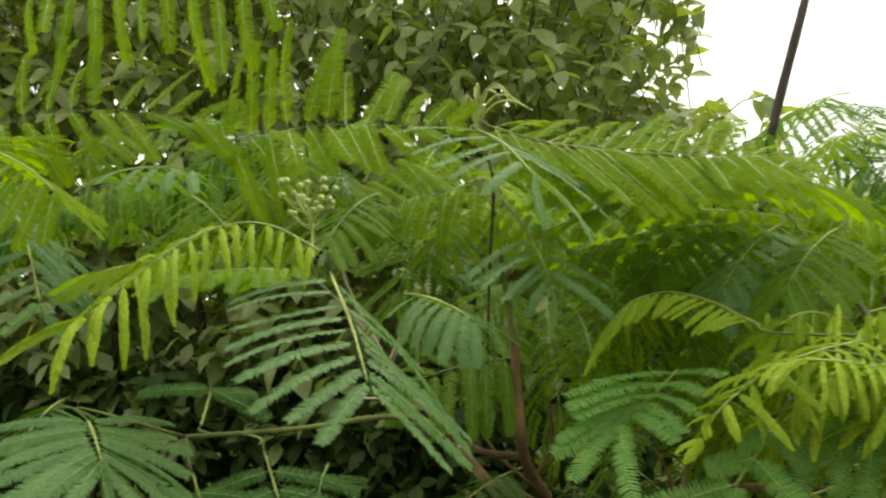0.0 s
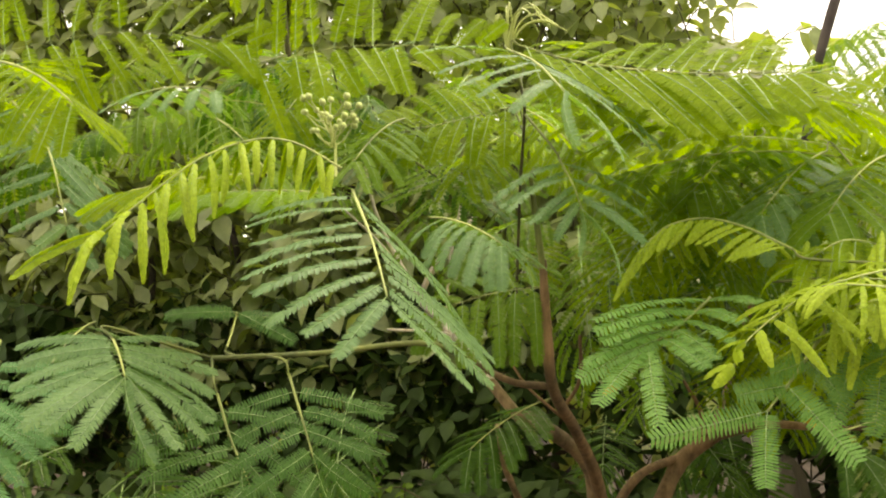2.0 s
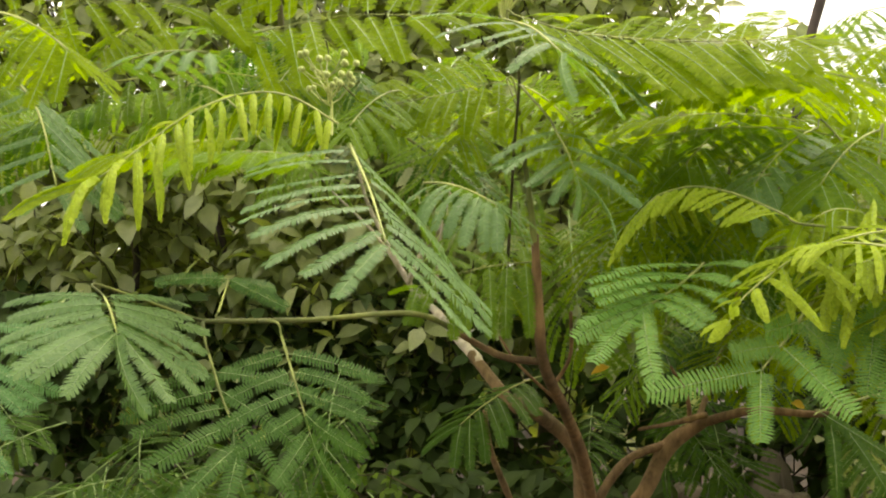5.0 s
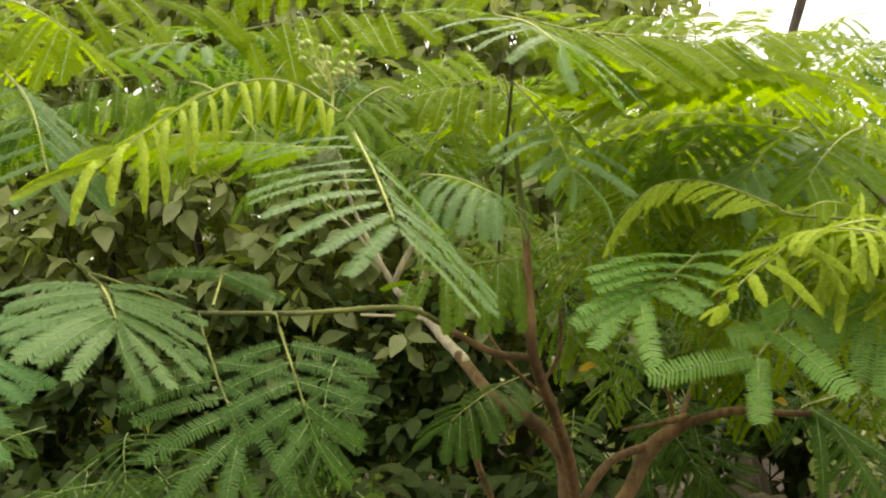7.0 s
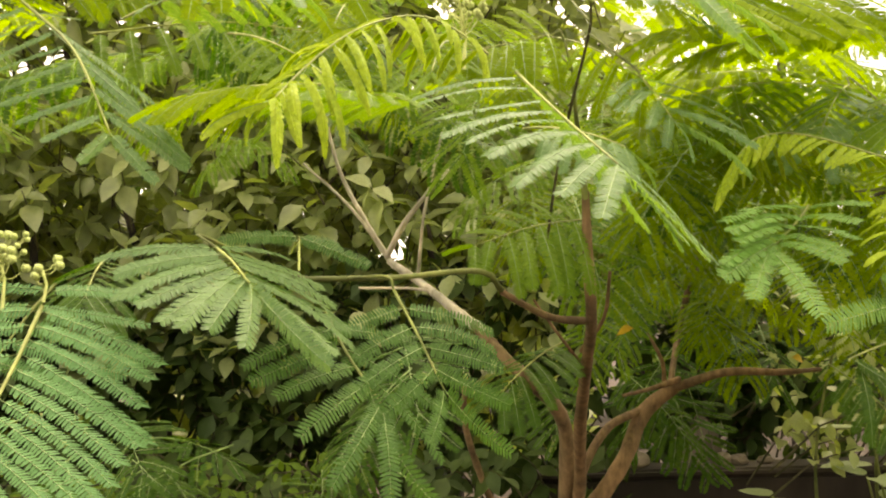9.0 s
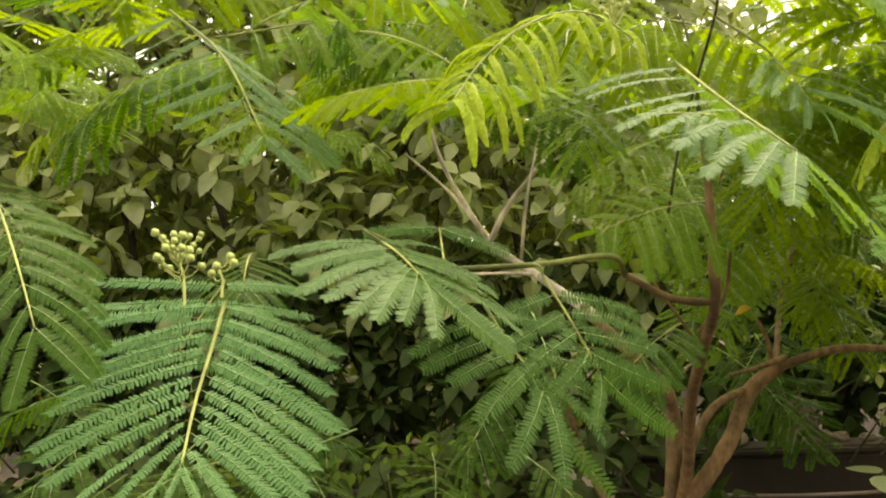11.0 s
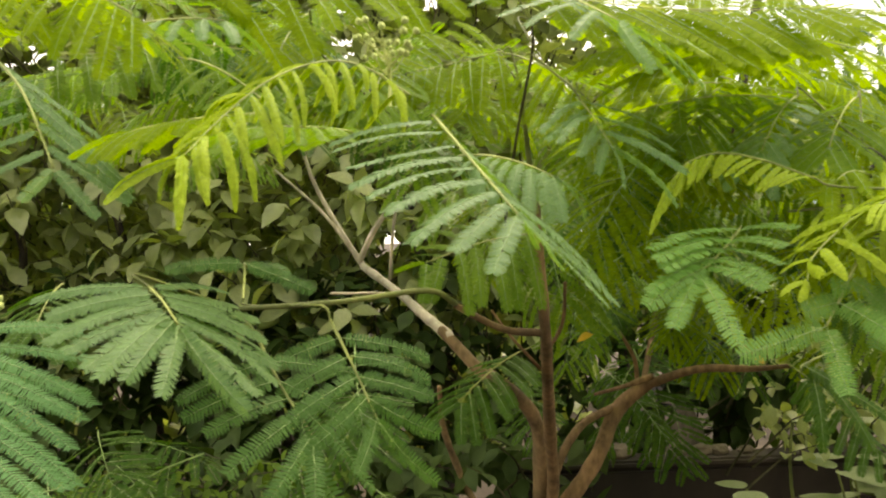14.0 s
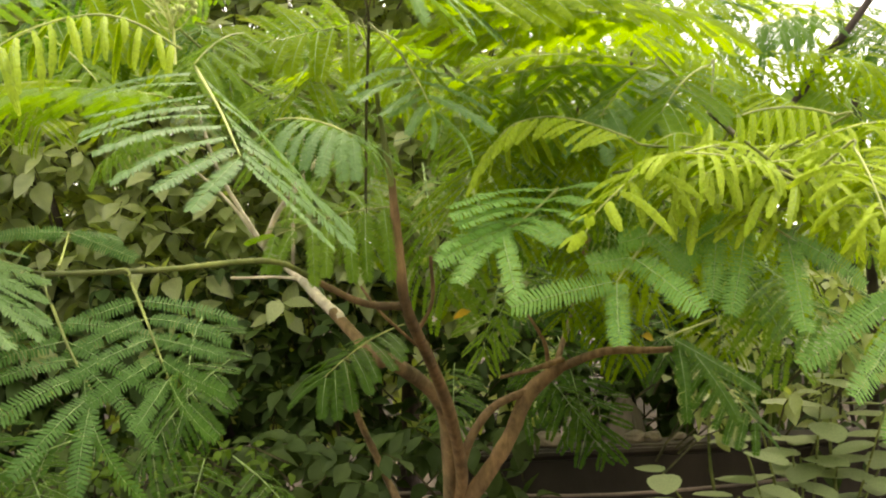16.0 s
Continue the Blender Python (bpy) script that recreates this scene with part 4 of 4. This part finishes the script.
leaf((0.989, 1.550, 1.887), (0.765, 1.450, 1.861), DEEP, 10, .1, dip=30, bend=.4, tree=REAR)
leaf((1.001, 1.550, 1.907), (1.005, 1.400, 1.792), DEEP, 9, .1, dip=30, bend=.4, tree=REAR)
leaf((0.933, 1.600, 1.795), (0.929, 1.450, 1.699), MATURE, 9, .1, dip=30, bend=.4, tree=REAR)

# hanging leaves on the wall's side, each branch on its own
feather([(0.401, 0.970, 1.544), (0.360, 0.940, 1.501), (0.326, 0.915, 1.470)],
        [(0.35, (0.325, 0.900, 1.507)), (0.675, (0.290, 0.900, 1.490)), (1, (0.208, 0.850, 1.457))],
        [(0.35, (0.405, 0.930, 1.478)), (0.675, (0.363, 0.810, 1.440)), (1, (0.302, 0.840, 1.413))], LIT, (3, 3), blade=.0145, bend=.4, stem=.0016, level=.3)
feather([(0.305, 1.060, 1.577), (0.268, 1.030, 1.551), (0.223, 0.995, 1.526)],
        [(0.04, (0.162, 0.980, 1.560)), (0.45, (0.163, 0.945, 1.532)), (0.75, (0.139, 0.950, 1.500)), (1, (0.157, 0.906, 1.476))],
        [(0.04, (0.350, 1.000, 1.571)), (0.35, (0.308, 0.970, 1.542)), (0.6, (0.286, 0.950, 1.520)), (0.8, (0.275, 0.930, 1.509)), (1, (0.215, 0.874, 1.466))], LIT, (6, 6), blade=.0138, bend=.45, stem=.0016, level=.9)
spray([(0.453, 1.000, 1.556), (0.495, 0.970, 1.536), (0.525, 0.930, 1.505)],
      [((0.432, 0.970, 1.526), (0.388, 0.920, 1.447)),
       ((0.456, 0.960, 1.528), (0.427, 0.910, 1.450)),
       ((0.485, 0.950, 1.520), (0.435, 0.880, 1.438)),
       ((0.522, 0.930, 1.503), (0.492, 0.850, 1.411)),
       ((0.529, 0.930, 1.505), (0.594, 0.900, 1.454)),
       ((0.517, 0.950, 1.515), (0.581, 0.940, 1.472)),
       ((0.480, 0.980, 1.537), (0.424, 0.980, 1.480))], LIT, 0.0145)
spray([(0.743, 0.950, 1.472), (0.666, 0.900, 1.456), (0.599, 0.850, 1.431)],
      [((0.630, 0.900, 1.443), (0.493, 0.850, 1.387)), ((0.592, 0.850, 1.416), (0.500, 0.790, 1.356)), ((0.590, 0.830, 1.385), (0.532, 0.770, 1.321)),
       ((0.659, 0.890, 1.451), (0.561, 0.880, 1.423)), ((0.642, 0.850, 1.419), (0.608, 0.800, 1.337))], LIT, 0.0155)
spray([(0.664, 1.450, 1.368), (0.564, 1.400, 1.351), (0.539, 1.370, 1.348)],
      [((0.573, 1.400, 1.342), (0.569, 1.350, 1.218)), ((0.583, 1.400, 1.341), (0.658, 1.350, 1.214)), ((0.556, 1.390, 1.349), (0.703, 1.400, 1.247))], DEEP, 0.015)

# the thick of the crown
def crown(count, box, mats, heading, tree, size=(0.21, 0.32), pitch=(-42, 0)):
    (x0, x1), (y0, y1), (z0, z1) = box
    for k in range(count):
        p = Vector((rng.uniform(x0, x1), rng.uniform(y0, y1), rng.uniform(z0, z1)))
        s = rng.uniform(*size)
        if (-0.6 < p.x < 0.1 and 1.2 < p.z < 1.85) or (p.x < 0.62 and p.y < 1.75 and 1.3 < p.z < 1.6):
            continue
        fill_leaf(p, heading + rng.uniform(-75, 75), rng.uniform(*pitch), rng.uniform(-20, 20), s, rng.choice(mats), tree)


# Brighter and darker leaf copies put each zone's light and shade into colour.
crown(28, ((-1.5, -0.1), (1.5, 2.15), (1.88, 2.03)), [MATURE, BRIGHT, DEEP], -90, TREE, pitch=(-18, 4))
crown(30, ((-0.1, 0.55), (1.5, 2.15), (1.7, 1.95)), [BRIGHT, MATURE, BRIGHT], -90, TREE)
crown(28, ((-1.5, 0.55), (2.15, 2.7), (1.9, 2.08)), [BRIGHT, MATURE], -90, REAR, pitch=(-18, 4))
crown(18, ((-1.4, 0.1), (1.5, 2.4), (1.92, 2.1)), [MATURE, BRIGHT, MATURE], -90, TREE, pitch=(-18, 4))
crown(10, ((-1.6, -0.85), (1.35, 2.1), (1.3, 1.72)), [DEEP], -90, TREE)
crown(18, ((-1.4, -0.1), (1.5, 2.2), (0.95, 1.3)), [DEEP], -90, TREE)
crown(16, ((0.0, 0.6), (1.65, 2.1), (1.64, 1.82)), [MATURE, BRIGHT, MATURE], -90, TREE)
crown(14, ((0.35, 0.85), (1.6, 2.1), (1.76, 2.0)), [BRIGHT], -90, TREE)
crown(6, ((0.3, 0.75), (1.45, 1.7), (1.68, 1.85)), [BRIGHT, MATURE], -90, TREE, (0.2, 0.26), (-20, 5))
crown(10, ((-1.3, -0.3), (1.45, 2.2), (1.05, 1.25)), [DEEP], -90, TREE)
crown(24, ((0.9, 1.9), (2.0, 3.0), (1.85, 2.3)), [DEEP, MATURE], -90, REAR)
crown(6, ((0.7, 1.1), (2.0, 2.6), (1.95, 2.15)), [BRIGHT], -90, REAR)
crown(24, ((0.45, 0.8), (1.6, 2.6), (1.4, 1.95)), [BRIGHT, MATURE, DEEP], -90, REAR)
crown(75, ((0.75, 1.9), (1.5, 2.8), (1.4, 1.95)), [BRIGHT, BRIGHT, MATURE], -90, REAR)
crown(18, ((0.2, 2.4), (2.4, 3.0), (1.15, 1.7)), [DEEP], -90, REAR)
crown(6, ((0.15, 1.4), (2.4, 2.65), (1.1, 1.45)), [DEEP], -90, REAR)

# looser leaves behind the front ones, their shade put into the dark colour
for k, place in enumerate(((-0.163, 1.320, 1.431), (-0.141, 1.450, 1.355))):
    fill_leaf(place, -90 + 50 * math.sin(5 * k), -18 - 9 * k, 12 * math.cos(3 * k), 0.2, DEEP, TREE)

# thin twigs from each leaf back to the wood
for base, way, owner in LEAF_BASES:
    near = min(WOOD_LINES[owner.name], key=lambda q: (q - base).length + 0.25 * max(0.0, base.z - q.z))
    if not 0.02 < (near - base).length < 0.16:
        continue
    far = (near - base).length
    line = smooth_line([base, base + way * far * 0.2, near], 5)
    tv, tf, ts = [], [], []
    tube(tv, tf, ts, line, [0.0012 + 0.0009 * k / (len(line) - 1) for k in range(len(line))], 5)
    part("twig", mesh_of("twig", tv, tf, [TWIG], ts, True), owner)


# ---- flower buds ----
def bud_mesh():
    bm = bmesh.new()
    bmesh.ops.create_icosphere(bm, subdivisions=2, radius=1)
    for k, v in enumerate(bm.verts):
        v.co *= 1 + (0.12 if k % 3 == 0 else -0.05)
    return from_bm("bud", bm, BUD)


BUD_MESH = bud_mesh()


def bud_cluster(foot, top, count, spread, tree=None, size=0.0055):
    foot, top = Vector(foot), Vector(top)
    tv, tf, ts = [], [], []
    tube(tv, tf, ts, [foot, (foot + top) / 2 + Vector((0.004, 0, 0)), top], [0.002, 0.0016, 0.0012], 5)
    ends = []
    for k in range(count):
        u = rng.uniform(0.45, 1.0)
        s = foot.lerp(top, u)
        a = 2.4 * k
        d = Vector((math.cos(a), math.sin(a) * 0.8, rng.uniform(0.35, 1.3))).normalized()
        e = s + d * spread * rng.uniform(0.5, 1.0)
        tube(tv, tf, ts, [s, s.lerp(e, 0.5) + Vector((0, 0, -0.004)), e], [0.0009, 0.0008, 0.0007], 4)
        ends.append(e)
    whole = part("flower_stalk", mesh_of("flower_stalk", tv, tf, [STALK], ts, True), tree or TREE, "branched green stalk with round pale green buds")
    for e in ends:
        part("bud", BUD_MESH, whole, "", Matrix.Translation(e) @ Matrix.Scale(size * rng.uniform(0.75, 1.15), 4))


def arching_stalks(foot, count, reach):
    """A tuft of pale spent flower stalks that arch over and hang."""
    foot = Vector(foot)
    sv, sf, ss = [], [], []
    for k in range(count):
        a = 2.4 * k
        out = Vector((math.cos(a) + 0.45, 0.7 * math.sin(a), 0)) * reach * rng.uniform(0.45, 1.1)
        high = Vector((0, 0, reach * rng.uniform(0.45, 1.0)))
        line = smooth_line([foot, foot + out * 0.3 + high * 0.8, foot + out * 0.7 + high, foot + out * 1.15 + high * rng.uniform(0.35, 0.8)], 5)
        tube(sv, sf, ss, line, [0.0017 - 0.0006 * j / (len(line) - 1) for j in range(len(line))], 5)
    return part("flower_stalk", mesh_of("flower_stalk", sv, sf, [STALK], ss, True), TREE, "tuft of arching pale yellow-green spent flower stalks")


bud_cluster((-0.115, 0.960, 1.717), (-0.120, 0.947, 1.783), 22, 0.042, size=0.0038)
arching_stalks((0.072, 1.280, 1.923), 16, 0.075)
bud_cluster((-0.569, 0.970, 1.486), (-0.583, 1.000, 1.546), 22, 0.038, size=0.0043)
bud_cluster((-0.531, 0.970, 1.493), (-0.537, 0.985, 1.527), 4, 0.026, size=0.0043)

# a yellowed dead leaf hanging on the limb
gv, gf = broad_geo(0.034, 0.018, 0.5, 0.35)
part("dead_leaf", mesh_of("dead_leaf", gv, gf, [DRY], None, True), TREE, "yellow dead leaf", Matrix.Translation((0.261, 1.570, 1.395)) @ pose(0, 0, 0, 60, 10, 172))
part("dead_leaf", mesh_of("dead_leaf", gv, gf, [DRY], None, True), TREE, "yellow dead leaf", Matrix.Translation((0.604, 1.670, 1.319)) @ pose(0, 0, 0, 60, 10, 8))


# ---- round-leaved plant by the wall ----
def oval_geo(n=12):
    verts, faces = [Vector((0.5, 0, -0.03))], []
    for k in range(n):
        a = 2 * math.pi * k / n
        verts.append(Vector((0.5 - 0.5 * math.cos(a), 0.29 * math.sin(a) * (1 + 0.15 * math.cos(a)), 0.04 * abs(math.sin(a)))))
    for k in range(n):
        faces.append((0, 1 + k, 1 + (k + 1) % n))
    return verts, faces


OVAL = mesh_of("leaf", *oval_geo(), [ROUND], None, True)


def round_plant(place, heights, r):
    whole = thing("round_leaf_shrub", "low shrub with paired pale oval leaves beside the wall", "shrub", (0, 0, 0))
    for h, lean in heights:
        foot = Vector(place) + Vector((r.uniform(-0.05, 0.05), r.uniform(-0.05, 0.05), -0.03))
        top = Vector(place) + Vector((lean, r.uniform(-0.15, 0.05), h))
        line = smooth_line([foot, foot.lerp(top, 0.5) + Vector((-lean * 0.3, 0, 0)), top], 6)
        tv, tf, ts = [], [], []
        tube(tv, tf, ts, line, [0.006 - 0.0035 * k / (len(line) - 1) for k in range(len(line))], 6)
        part("stem", mesh_of("stem", tv, tf, [TWIG], ts, True), whole)
        for k in range(7, len(line)):
            turn = r.uniform(0, 360)
            for half in (0, 180):
                size = r.uniform(0.085, 0.15)
                part("leaf", OVAL, whole, "", Matrix.Translation(line[k]) @ pose(0, 0, 0, r.uniform(-9, 9), r.uniform(-4, 10), turn + half + r.uniform(-25, 25)) @ pose(0.012, 0, 0) @ Matrix.Scale(size, 4))
    return whole


pr = random.Random(3)
round_plant((1.16, 2.15, 0), ((1.24, 0.05), (1.08, -0.12), (0.99, -0.2), (1.06, 0.2), (1.0, 0.32), (0.97, -0.05), (0.97, 0.12), (0.9, -0.34), (0.93, 0.0), (0.9, 0.22), (0.88, -0.22), (0.86, -0.4)), pr)
round_plant((1.75, 2.3, 0), ((1.1, 0.02), (1.0, -0.2), (0.95, 0.25)), pr)
